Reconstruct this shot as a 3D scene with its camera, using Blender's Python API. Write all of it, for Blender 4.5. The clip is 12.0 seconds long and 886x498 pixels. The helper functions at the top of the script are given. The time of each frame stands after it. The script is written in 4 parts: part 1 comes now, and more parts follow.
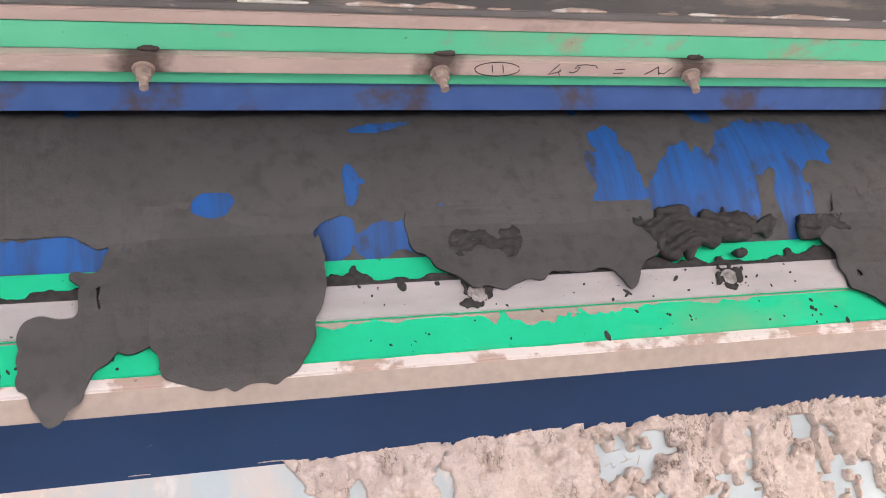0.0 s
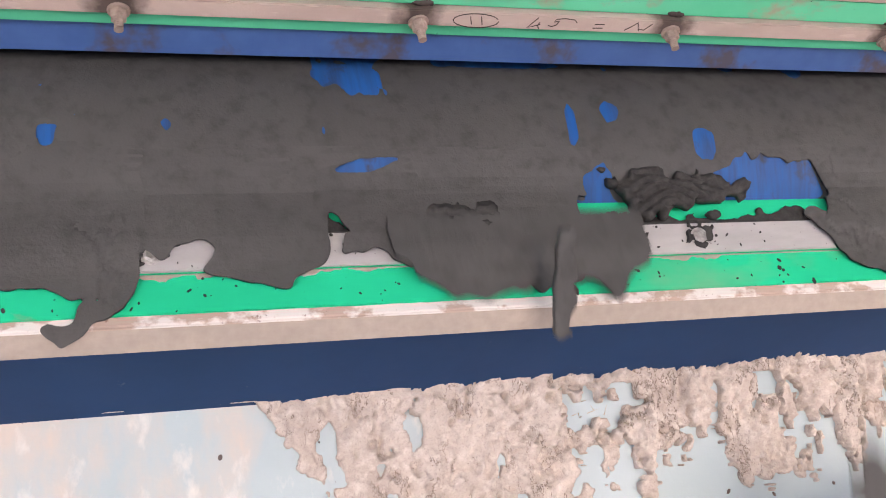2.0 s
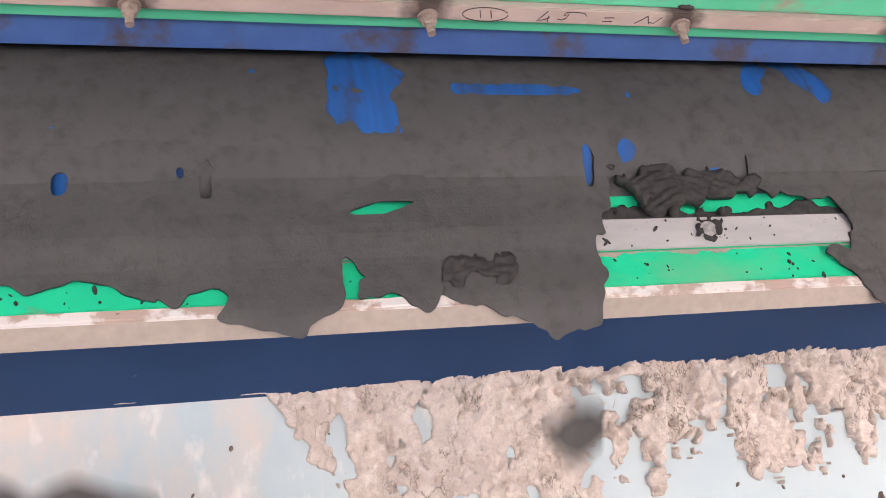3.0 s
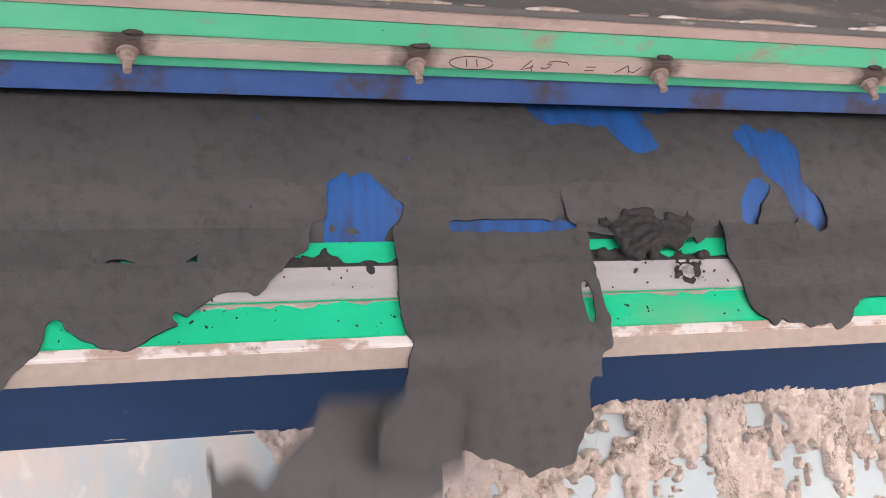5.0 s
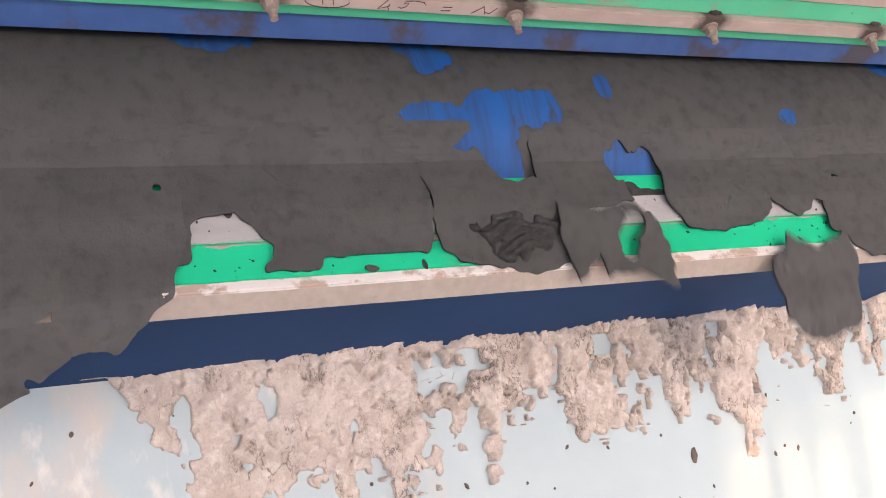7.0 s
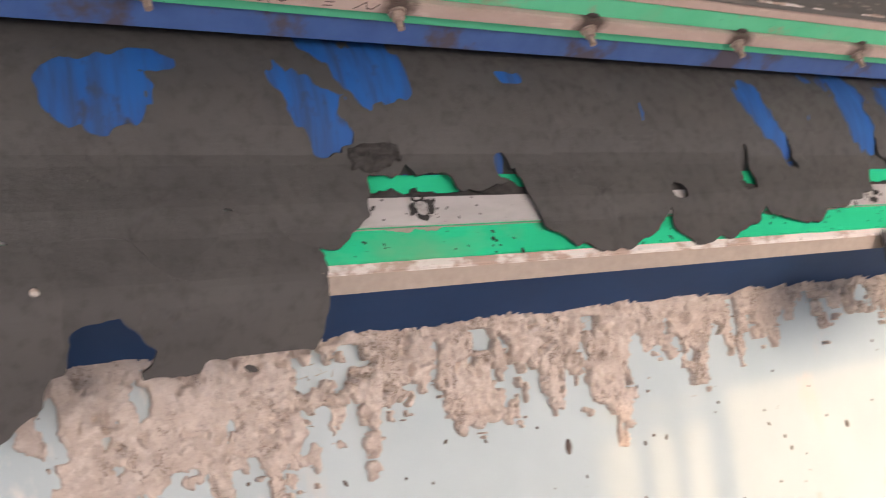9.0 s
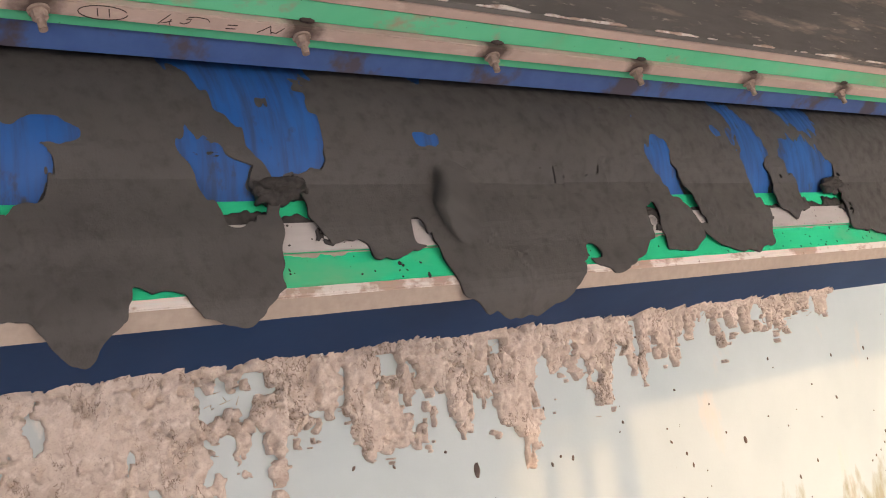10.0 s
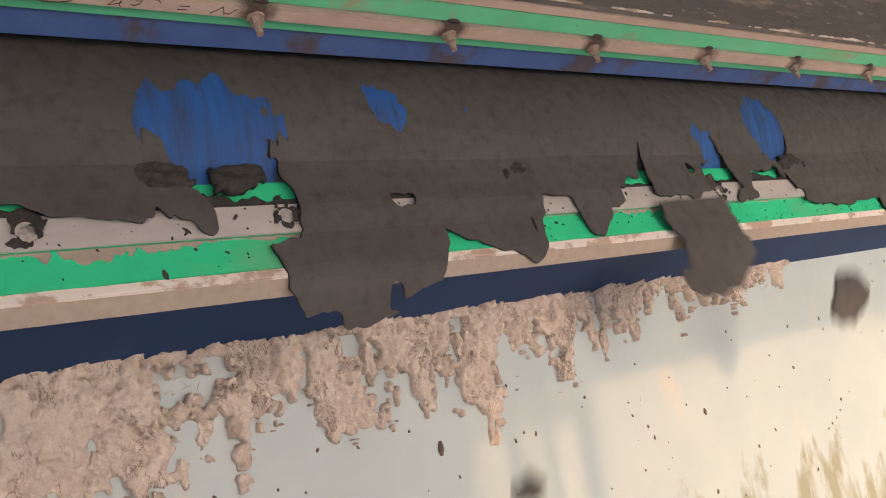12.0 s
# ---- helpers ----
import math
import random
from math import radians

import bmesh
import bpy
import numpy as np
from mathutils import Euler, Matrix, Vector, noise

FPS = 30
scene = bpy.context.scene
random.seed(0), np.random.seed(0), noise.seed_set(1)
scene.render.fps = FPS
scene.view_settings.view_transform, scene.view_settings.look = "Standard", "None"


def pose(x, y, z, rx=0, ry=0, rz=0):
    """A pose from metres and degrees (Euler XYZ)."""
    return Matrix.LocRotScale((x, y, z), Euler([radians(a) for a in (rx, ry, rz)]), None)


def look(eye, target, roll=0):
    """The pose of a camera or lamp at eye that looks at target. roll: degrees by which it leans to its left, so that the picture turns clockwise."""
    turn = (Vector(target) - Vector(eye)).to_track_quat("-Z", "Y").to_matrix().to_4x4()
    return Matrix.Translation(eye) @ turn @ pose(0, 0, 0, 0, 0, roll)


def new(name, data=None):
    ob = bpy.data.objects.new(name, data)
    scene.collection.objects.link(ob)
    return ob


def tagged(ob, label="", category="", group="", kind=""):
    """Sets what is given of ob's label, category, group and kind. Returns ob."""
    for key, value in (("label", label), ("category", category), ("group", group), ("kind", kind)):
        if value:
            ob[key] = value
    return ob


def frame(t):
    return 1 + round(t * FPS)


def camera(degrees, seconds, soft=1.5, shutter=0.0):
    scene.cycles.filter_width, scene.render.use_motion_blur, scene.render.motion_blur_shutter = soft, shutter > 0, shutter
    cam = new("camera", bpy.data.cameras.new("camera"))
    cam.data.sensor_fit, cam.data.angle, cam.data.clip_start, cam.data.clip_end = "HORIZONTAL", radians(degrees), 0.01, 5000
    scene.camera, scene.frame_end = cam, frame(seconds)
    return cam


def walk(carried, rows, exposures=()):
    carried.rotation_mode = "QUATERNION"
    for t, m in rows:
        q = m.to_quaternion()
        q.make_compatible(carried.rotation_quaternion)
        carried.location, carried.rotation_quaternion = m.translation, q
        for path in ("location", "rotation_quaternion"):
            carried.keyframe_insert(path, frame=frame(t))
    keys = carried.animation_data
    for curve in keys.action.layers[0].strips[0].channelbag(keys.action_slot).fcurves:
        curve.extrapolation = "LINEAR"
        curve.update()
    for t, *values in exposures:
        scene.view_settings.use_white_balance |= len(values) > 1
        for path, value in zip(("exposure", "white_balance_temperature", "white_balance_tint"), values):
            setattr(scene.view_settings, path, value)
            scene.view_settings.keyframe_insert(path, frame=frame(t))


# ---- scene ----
cam = camera(48.83, 12.0, soft=1.0, shutter=0.5)
PATH = [
    (0, (-0.2542, -0.8453, 0.0423), (0.3218, 0.9966, -0.4006), 1.46),
    (0.5, (-0.2489, -0.8434, 0.0406), (0.3454, 0.9885, -0.4191), 1.89),
    (1, (-0.2426, -0.8447, 0.0434), (0.3747, 0.9656, -0.4685), 2.29),
    (1.5, (-0.2402, -0.8511, 0.0481), (0.3793, 0.9502, -0.4925), 2.88),
    (2, (-0.2385, -0.8569, 0.0523), (0.3459, 0.9516, -0.5030), 3.32),
    (2.5, (-0.2371, -0.8582, 0.0537), (0.3329, 0.9526, -0.5087), 3.65),
    (3, (-0.2356, -0.8602, 0.0561), (0.3222, 0.9503, -0.5194), 3.19),
    (5, (-0.2411, -0.8818, 0.0657), (0.3427, 0.9426, -0.4353), 3.70),
    (5.5, (-0.2402, -0.8826, 0.0656), (0.4907, 0.8861, -0.4425), 5.96),
    (6, (-0.2447, -0.8846, 0.0702), (0.5418, 0.8504, -0.4695), 6.01),
    (6.5, (-0.2493, -0.8812, 0.0746), (0.5862, 0.8150, -0.5131), 5.84),
    (8.5, (-0.2503, -0.8716, 0.0863), (0.6654, 0.7601, -0.5614), 5.90),
    (9, (-0.2494, -0.8692, 0.0882), (0.8251, 0.6760, -0.5268), 8.59),
    (9.5, (-0.2493, -0.8686, 0.0894), (0.9369, 0.6103, -0.4815), 10.00),
    (10, (-0.2474, -0.8691, 0.0900), (0.9799, 0.5868, -0.4526), 9.74),
    (10.5, (-0.2439, -0.8695, 0.0900), (1.0040, 0.5619, -0.4705), 9.71),
    (11, (-0.2440, -0.8698, 0.0911), (1.0194, 0.5416, -0.4853), 9.65),
    (11.5, (-0.2453, -0.8710, 0.0923), (1.0236, 0.5373, -0.4795), 9.15),
    (12, (-0.2450, -0.8705, 0.0921), (1.0382, 0.5247, -0.4799), 9.43),
]
walk(cam, [(t, look(eye, target, roll)) for t, eye, target, roll in PATH],
     [(t, stops, kelvin, 16) for t, stops, kelvin in ((0, 2.28, 6900), (5.5, 2.23, 6850), (8.5, 1.94, 7150), (9.5, 1.72, 7450), (12, 1.42, 8000))])

# ---- world, sun, exposure ----
SUN = Vector((-0.05, -0.72, 0.69)).normalized()
world = bpy.data.worlds.new("sky")
scene.world = world
world.use_nodes = True
_n = world.node_tree.nodes
_sky = _n.new("ShaderNodeTexSky")
_sky.sky_type = "NISHITA"
_sky.sun_disc = False
_sky.ozone_density, _sky.dust_density, _sky.air_density = 0.2, 4.0, 0.7
_sky.sun_elevation = math.asin(SUN.z)
_sky.sun_rotation = math.atan2(SUN.x, SUN.y)
_n["Background"].inputs["Strength"].default_value = 0.15
world.node_tree.links.new(_sky.outputs[0], _n["Background"].inputs["Color"])
sun_data = bpy.data.lights.new("sun", "SUN")
sun_data.energy, sun_data.angle, sun_data.color = 0.50, radians(0.55), (1.0, 0.63, 0.32)
sun = new("sun", sun_data)
sun.matrix_world = Matrix.Translation((3, -6, 6)) @ SUN.to_track_quat("Z", "Y").to_matrix().to_4x4()


# ---- materials ----
class Mat:
    """A small builder for node materials in object space, or in a map laid out in metres."""

    def __init__(self, name, rough=0.6, metal=0.0, spec=0.5, space="Object"):
        self.m = bpy.data.materials.new(name)
        self.m.use_nodes = True
        self.t = self.m.node_tree
        self.b = self.t.nodes["Principled BSDF"]
        self.b.inputs["Roughness"].default_value = rough
        self.b.inputs["Metallic"].default_value = metal
        self.b.inputs["Specular IOR Level"].default_value = spec
        self.co = self.t.nodes.new("ShaderNodeTexCoord").outputs[space]

    def link(self, a, b):
        self.t.links.new(a, b)

    def noise(self, scale, detail=4, stretch=(1, 1, 1), offset=(0, 0, 0), rough=0.6):
        mp = self.t.nodes.new("ShaderNodeMapping")
        mp.inputs["Scale"].default_value = stretch
        mp.inputs["Location"].default_value = offset
        self.link(self.co, mp.inputs["Vector"])
        n = self.t.nodes.new("ShaderNodeTexNoise")
        n.inputs["Scale"].default_value = scale
        n.inputs["Detail"].default_value = detail
        n.inputs["Roughness"].default_value = rough
        self.link(mp.outputs[0], n.inputs["Vector"])
        return n.outputs["Fac"]

    def ramp(self, fac, lo, hi, a=0.0, b=1.0):
        r = self.t.nodes.new("ShaderNodeMapRange")
        r.inputs["From Min"].default_value, r.inputs["From Max"].default_value = lo, hi
        r.inputs["To Min"].default_value, r.inputs["To Max"].default_value = a, b
        self.link(fac, r.inputs["Value"])
        return r.outputs[0]

    def axis(self, k):
        s = self.t.nodes.new("ShaderNodeSeparateXYZ")
        self.link(self.co, s.inputs[0])
        return s.outputs[k]

    def math(self, op, a, b):
        n = self.t.nodes.new("ShaderNodeMath")
        n.operation = op
        for k, v in enumerate((a, b)):
            if isinstance(v, (int, float)):
                n.inputs[k].default_value = v
            else:
                self.link(v, n.inputs[k])
        return n.outputs[0]

    def mix(self, fac, a, b):
        n = self.t.nodes.new("ShaderNodeMix")
        n.data_type = "RGBA"
        for sock, v in ((n.inputs[6], a), (n.inputs[7], b)):
            if isinstance(v, tuple):
                sock.default_value = (*v, 1)
            else:
                self.link(v, sock)
        if isinstance(fac, float):
            n.inputs[0].default_value = fac
        else:
            self.link(fac, n.inputs[0])
        return n.outputs[2]

    def done(self, color, bump=None, strength=0.3, dist=0.002, rough=None):
        self.link(color, self.b.inputs["Base Color"])
        if bump is not None:
            n = self.t.nodes.new("ShaderNodeBump")
            n.inputs["Strength"].default_value = strength
            n.inputs["Distance"].default_value = dist
            self.link(bump, n.inputs["Height"])
            self.link(n.outputs[0], self.b.inputs["Normal"])
        if rough is not None:
            self.link(rough, self.b.inputs["Roughness"])
        return self.m


def sludge_mat(name, space):
    k = Mat(name, 0.55, 0, 0.28, space)
    fine, mid, wide = k.noise(420, 5), k.noise(60, 4), k.noise(7, 3, (1, 1, 1))
    col = k.mix(k.ramp(wide, 0.3, 0.7), (0.074, 0.0720, 0.0705), (0.094, 0.0910, 0.0885))
    col = k.mix(k.ramp(mid, 0.5, 0.75, 0, 0.5), col, (0.044, 0.041, 0.040))
    col = k.mix(k.ramp(k.noise(650, 2), 0.76, 0.80, 0, 0.5), col, (0.24, 0.23, 0.22))
    return k.done(col, k.math("ADD", fine, k.math("MULTIPLY", mid, 2.0)), 0.35, 0.0012, k.ramp(mid, 0.3, 0.7, 0.42, 0.7))


def crumb_mat():
    k = Mat("folded_sludge", 0.7, 0, 0.3)
    mid = k.noise(140, 5)
    col = k.mix(k.ramp(mid, 0.35, 0.65), (0.036, 0.034, 0.033), (0.060, 0.056, 0.054))
    return k.done(col, mid, 0.4, 0.0014)


def drum_mat():
    k = Mat("drum_blue", 0.45, 0, 0.22)
    streak = k.noise(9, 5, (9, 1, 1))
    blot = k.noise(34, 5, (1, 0.6, 0.6), (3, 1, 2))
    col = k.mix(k.ramp(k.noise(14, 3), 0.3, 0.7), (0.014, 0.105, 0.36), (0.020, 0.130, 0.42))
    col = k.mix(k.ramp(streak, 0.42, 0.66, 0, 0.7), col, (0.045, 0.068, 0.125))
    col = k.mix(k.ramp(blot, 0.58, 0.70, 0, 0.85), col, (0.060, 0.054, 0.052))
    return k.done(col, blot, 0.2, 0.001, k.ramp(streak, 0.4, 0.7, 0.4, 0.65))


def skirt_mat():
    k = Mat("skirt_blue", 0.5, 0, 0.4)
    blot = k.noise(11, 5, (1, 1, 1), (4, 0, 0))
    col = k.mix(k.ramp(k.noise(40, 4), 0.3, 0.7), (0.045, 0.110, 0.31), (0.058, 0.135, 0.36))
    col = k.mix(k.ramp(blot, 0.54, 0.62, 0, 0.85), col, (0.085, 0.065, 0.060))
    return k.done(col, blot, 0.2, 0.001)


def navy_mat():
    k = Mat("frame_navy", 0.6, 0, 0.12)
    col = k.mix(k.ramp(k.noise(6, 4), 0.35, 0.7), (0.016, 0.050, 0.130), (0.020, 0.060, 0.155))
    col = k.mix(k.ramp(k.noise(45, 3, (1, 1, 1), (1, 5, 2)), 0.72, 0.8, 0, 0.5), col, (0.16, 0.18, 0.22))
    return k.done(col, k.noise(120, 3), 0.1, 0.001)


def green_mat(name, dust, a, c):
    k = Mat(name, 0.6, 0, 0.12)
    m = k.noise(24, 5, (0.6, 1, 1), (2, 3, 1))
    col = k.mix(k.ramp(k.noise(8, 3), 0.3, 0.7), a, c)
    col = k.mix(k.ramp(k.noise(3.5, 5, (1, 2, 2), (5, 1, 0)), 0.66 - dust, 0.80 - dust, 0, 0.45), col, (0.36, 0.40, 0.26))
    col = k.mix(k.ramp(m, 0.70 - dust, 0.82 - dust, 0, 0.8), col, (0.42, 0.30, 0.235))
    col = k.mix(k.ramp(k.noise(150, 4), 0.70, 0.74, 0, 0.8), col, (0.035, 0.032, 0.03))
    return k.done(col, m, 0.25, 0.001, k.ramp(m, 0.4, 0.7, 0.5, 0.75))


def brown_bar_mat(name, bolts):
    k = Mat(name, 0.75, 0.0, 0.3)
    m = k.noise(30, 5, (0.5, 1, 1))
    col = k.mix(k.ramp(m, 0.3, 0.7), (0.50, 0.385, 0.34), (0.60, 0.475, 0.425))
    col = k.mix(k.ramp(k.noise(13, 4, (1, 1, 1), (7, 0, 2)), 0.62, 0.78, 0, 0.6), col, (0.14, 0.105, 0.09))
    col = k.mix(k.ramp(k.noise(70, 5, (0.3, 1, 1), (1, 4, 0)), 0.60, 0.72, 0, 0.6), col, (0.72, 0.62, 0.56))
    if bolts:
        # oily grime round every bolt
        away = k.math("ADD", k.math("PINGPONG", k.axis(0), 0.125), k.math("MULTIPLY", k.noise(60, 4), 0.030))
        col = k.mix(k.ramp(away, 0.024, 0.044, 0.9, 0), col, (0.075, 0.052, 0.045))
    return k.done(col, k.noise(240, 4), 0.3, 0.001)


def steel_bar_mat():
    k = Mat("grey_bar", 0.5, 0.25, 0.4)
    col = k.mix(k.ramp(k.noise(55, 4, (0.3, 1, 1)), 0.3, 0.7), (0.50, 0.48, 0.475), (0.60, 0.575, 0.57))
    col = k.mix(k.ramp(k.noise(210, 3), 0.69, 0.73, 0, 0.9), col, (0.045, 0.04, 0.04))
    col = k.mix(k.ramp(k.noise(18, 5, (1, 1, 1), (3, 9, 0)), 0.62, 0.74, 0, 0.6), col, (0.40, 0.30, 0.25))
    return k.done(col, k.noise(300, 3), 0.2, 0.0008)


def lip_mat(name, white):
    k = Mat(name, 0.75, 0, 0.3)
    m = k.noise(24, 6, (0.8, 1, 1), (0, 0, 0), 0.6)
    col = k.mix(k.ramp(k.noise(90, 4), 0.3, 0.7), (0.40, 0.335, 0.285), (0.47, 0.40, 0.345))
    if white:
        col = k.mix(k.ramp(m, 0.44, 0.50), (0.50, 0.385, 0.32), (0.78, 0.735, 0.69))
        col = k.mix(k.ramp(k.noise(130, 4), 0.66, 0.72, 0, 0.7), col, (0.20, 0.10, 0.08))
    else:
        col = k.mix(k.ramp(k.noise(7, 4, (1, 1, 3)), 0.45, 0.75, 0, 0.6), col, (0.33, 0.285, 0.25))
    return k.done(col, m, 0.4, 0.0015)


def chute_mat():
    k = Mat("chute_paint", 0.5, 0, 0.4)
    x = k.axis(0)
    y = k.axis(1)
    base = k.mix(k.ramp(k.noise(5, 4), 0.3, 0.7), (0.425, 0.52, 0.545), (0.49, 0.58, 0.60))
    # old tan wash, thick towards one end of the plate
    wash = k.noise(9, 6, (1, 0.45, 1), (1, 2, 0))
    wash = k.math("ADD", wash, k.ramp(x, -0.45, 0.12, 0.16, -0.12))
    base = k.mix(k.ramp(wash, 0.50, 0.66, 0, 0.85), base, (0.66, 0.555, 0.475))
    pale = k.noise(28, 5, (1, 0.5, 1), (8, 2, 0))
    base = k.mix(k.math("MULTIPLY", k.ramp(pale, 0.55, 0.68, 0, 0.8), k.ramp(x, 0.0, 0.25, 1, 0)), base, (0.76, 0.73, 0.68))
    # green-grey growth low on the plate, far along
    low = k.math("ADD", k.noise(16, 6, (1, 0.4, 1), (5, 1, 0)), k.ramp(y, -0.42, -0.16, 0.12, -0.3))
    base = k.mix(k.ramp(low, 0.56, 0.68, 0, 0.8), base, (0.26, 0.25, 0.15))
    speck = k.noise(70, 3, (1, 0.6, 1), (2, 7, 0))
    base = k.mix(k.ramp(speck, 0.735, 0.76, 0, 0.9), base, (0.10, 0.075, 0.06))
    return k.done(base, k.math("ADD", wash, k.noise(200, 3)), 0.15, 0.001)


def crust_mat():
    k = Mat("dried_crust", 0.9, 0, 0.15)
    m = k.noise(85, 6)
    fine = k.noise(420, 5, (1, 1, 1), (2, 4, 1), 0.7)
    col = k.mix(k.ramp(k.noise(16, 5), 0.35, 0.65), (0.53, 0.45, 0.39), (0.66, 0.575, 0.51))
    col = k.mix(k.ramp(m, 0.50, 0.66, 0, 0.8), col, (0.74, 0.665, 0.60))
    col = k.mix(k.ramp(fine, 0.50, 0.72, 0, 0.5), col, (0.33, 0.25, 0.205))
    # short wandering cracks
    lines = k.math("ABSOLUTE", k.math("SUBTRACT", k.noise(48, 5, (1, 0.42, 1), (6, 1, 3), 0.65), 0.5), 0.0)
    where = k.ramp(k.noise(14, 3, (1, 1, 1), (9, 9, 0)), 0.46, 0.56)
    crack = k.math("MULTIPLY", k.ramp(lines, 0.006, 0.018, 0.85, 0), where)
    col = k.mix(crack, col, (0.22, 0.165, 0.135))
    high = k.math("SUBTRACT", k.math("ADD", m, k.math("MULTIPLY", fine, 0.6)), crack)
    return k.done(col, high, 0.5, 0.0028)


def hood_mat():
    k = Mat("muddy_sheet", 0.55, 0.1, 0.4)
    st = k.noise(7, 6, (1, 1, 7), (2, 1, 0))
    col = k.mix(k.ramp(k.noise(4, 4), 0.3, 0.7), (0.115, 0.109, 0.104), (0.155, 0.147, 0.138))
    col = k.mix(k.ramp(st, 0.54, 0.66, 0, 0.75), col, (0.36, 0.30, 0.25))
    col = k.mix(k.ramp(k.noise(25, 5, (1, 1, 6)), 0.62, 0.72, 0, 0.8), col, (0.52, 0.46, 0.40))
    return k.done(col, st, 0.3, 0.002, k.ramp(st, 0.4, 0.7, 0.4, 0.8))


def plain_mat(name, a, b, scale=30, rough=0.6, metal=0.0):
    k = Mat(name, rough, metal)
    f = k.noise(scale, 5)
    return k.done(k.mix(k.ramp(f, 0.3, 0.7), a, b), f, 0.2, 0.002)


SLUDGE, CRUMB, DRUM, SKIRT, NAVY = sludge_mat("wet_sludge", "Object"), crumb_mat(), drum_mat(), skirt_mat(), navy_mat()
SHEET = sludge_mat("sludge_cake", "UV")
GREEN_LOW, GREEN_EDGE, GREEN_TOP = green_mat("green_paint", 0.02, (0.0, 0.58, 0.285), (0.0, 0.66, 0.335)), green_mat("dull_green_paint", 0.04, (0.07, 0.50, 0.29), (0.10, 0.56, 0.33)), green_mat("dusty_green_paint", 0.12, (0.09, 0.58, 0.32), (0.15, 0.66, 0.40))
BROWN, LEDGE, STEEL, LIP_WHITE, LIP_TAN = brown_bar_mat("dusty_bar", True), brown_bar_mat("dusty_ledge", False), steel_bar_mat(), lip_mat("pale_lip", True), lip_mat("tan_lip", False)
CHUTE, CRUST, HOOD = chute_mat(), crust_mat(), hood_mat()
BOLT = plain_mat("dusty_bolt", (0.30, 0.22, 0.185), (0.45, 0.35, 0.30), 180, 0.85, 0.0)
CHROME = plain_mat("bright_bolt", (0.40, 0.38, 0.37), (0.72, 0.70, 0.68), 260, 0.32, 0.85)
INK = plain_mat("marker_ink", (0.045, 0.03, 0.03), (0.08, 0.055, 0.05), 90, 0.7)
GRIME = plain_mat("dark_grime", (0.09, 0.065, 0.055), (0.16, 0.12, 0.10), 90, 0.8)
CONCRETE = plain_mat("concrete", (0.42, 0.40, 0.37), (0.52, 0.495, 0.46), 3, 0.85)
CANOPY = plain_mat("canopy_sheet", (0.20, 0.205, 0.21), (0.27, 0.275, 0.28), 4, 0.5)
PLASTER = plain_mat("plaster", (0.42, 0.405, 0.38), (0.50, 0.48, 0.45), 3, 0.85)
BRICK = plain_mat("brown_render", (0.15, 0.12, 0.10), (0.22, 0.18, 0.15), 4, 0.85)
WHITE = plain_mat("bright_patch_white", (0.74, 0.73, 0.74), (0.84, 0.83, 0.84), 20, 0.5)
STRAW = plain_mat("straw", (0.45, 0.36, 0.25), (0.6, 0.5, 0.36), 200, 0.8)

# ---- shape helpers ----
X0, X1 = -1.4, 3.4


def part(name, bm, material, parent=None, label=""):
    """Links a bmesh as one mesh object under a thing or part."""
    me = bpy.data.meshes.new(name)
    bm.to_mesh(me)
    bm.free()
    me.materials.append(material)
    ob = new(name, me)
    ob.parent = parent
    if label:
        ob["label"] = label
    return ob


def mesh_part(name, verts, faces, material, parent=None, label="", smooth=True):
    me = bpy.data.meshes.new(name)
    me.from_pydata(verts, [], faces)
    me.update()
    if smooth:
        me.shade_smooth()
    me.materials.append(material)
    ob = new(name, me)
    ob.parent = parent
    if label:
        ob["label"] = label
    return ob


def extrude(profile, x0, x1, bevel=0.0, cuts=1):
    """A bar along x with the given (y, z) outline."""
    bm = bmesh.new()
    rings = [[bm.verts.new((x0 + (x1 - x0) * k / cuts, y, z)) for y, z in profile] for k in range(cuts + 1)]
    n = len(profile)
    for a, b in zip(rings, rings[1:]):
        for i in range(n):
            bm.faces.new((a[i], a[(i + 1) % n], b[(i + 1) % n], b[i]))
    bm.faces.new(rings[0][::-1])
    bm.faces.new(rings[-1])
    bmesh.ops.recalc_face_normals(bm, faces=bm.faces)
    if bevel:
        edges = [e for e in bm.edges if abs(e.verts[0].co.x - e.verts[1].co.x) > 1e-6]
        bmesh.ops.bevel(bm, geom=edges, offset=bevel, segments=2, affect="EDGES")
    return bm


def box(x0, x1, y0, y1, z0, z1, bevel=0.0):
    bm = bmesh.new()
    bmesh.ops.create_cube(bm, size=1, matrix=Matrix.LocRotScale(((x0 + x1) / 2, (y0 + y1) / 2, (z0 + z1) / 2), None, (x1 - x0, y1 - y0, z1 - z0)))
    if bevel:
        bmesh.ops.bevel(bm, geom=bm.edges[:], offset=bevel, segments=2, affect="EDGES")
    return bm


def lattice(x, y, scale, seed):
    """Smooth value noise of numpy arrays, 0 to 1."""
    rng = np.random.RandomState(seed)
    tab = rng.rand(256, 256)
    u, v = x * scale + 500.3, y * scale + 500.7
    i, j = np.floor(u).astype(int), np.floor(v).astype(int)
    a, b = u - i, v - j
    a, b = a * a * (3 - 2 * a), b * b * (3 - 2 * b)
    g = lambda p, q: tab[p % 256, q % 256]
    return (g(i, j) * (1 - a) + g(i + 1, j) * a) * (1 - b) + (g(i, j + 1) * (1 - a) + g(i + 1, j + 1) * a) * b


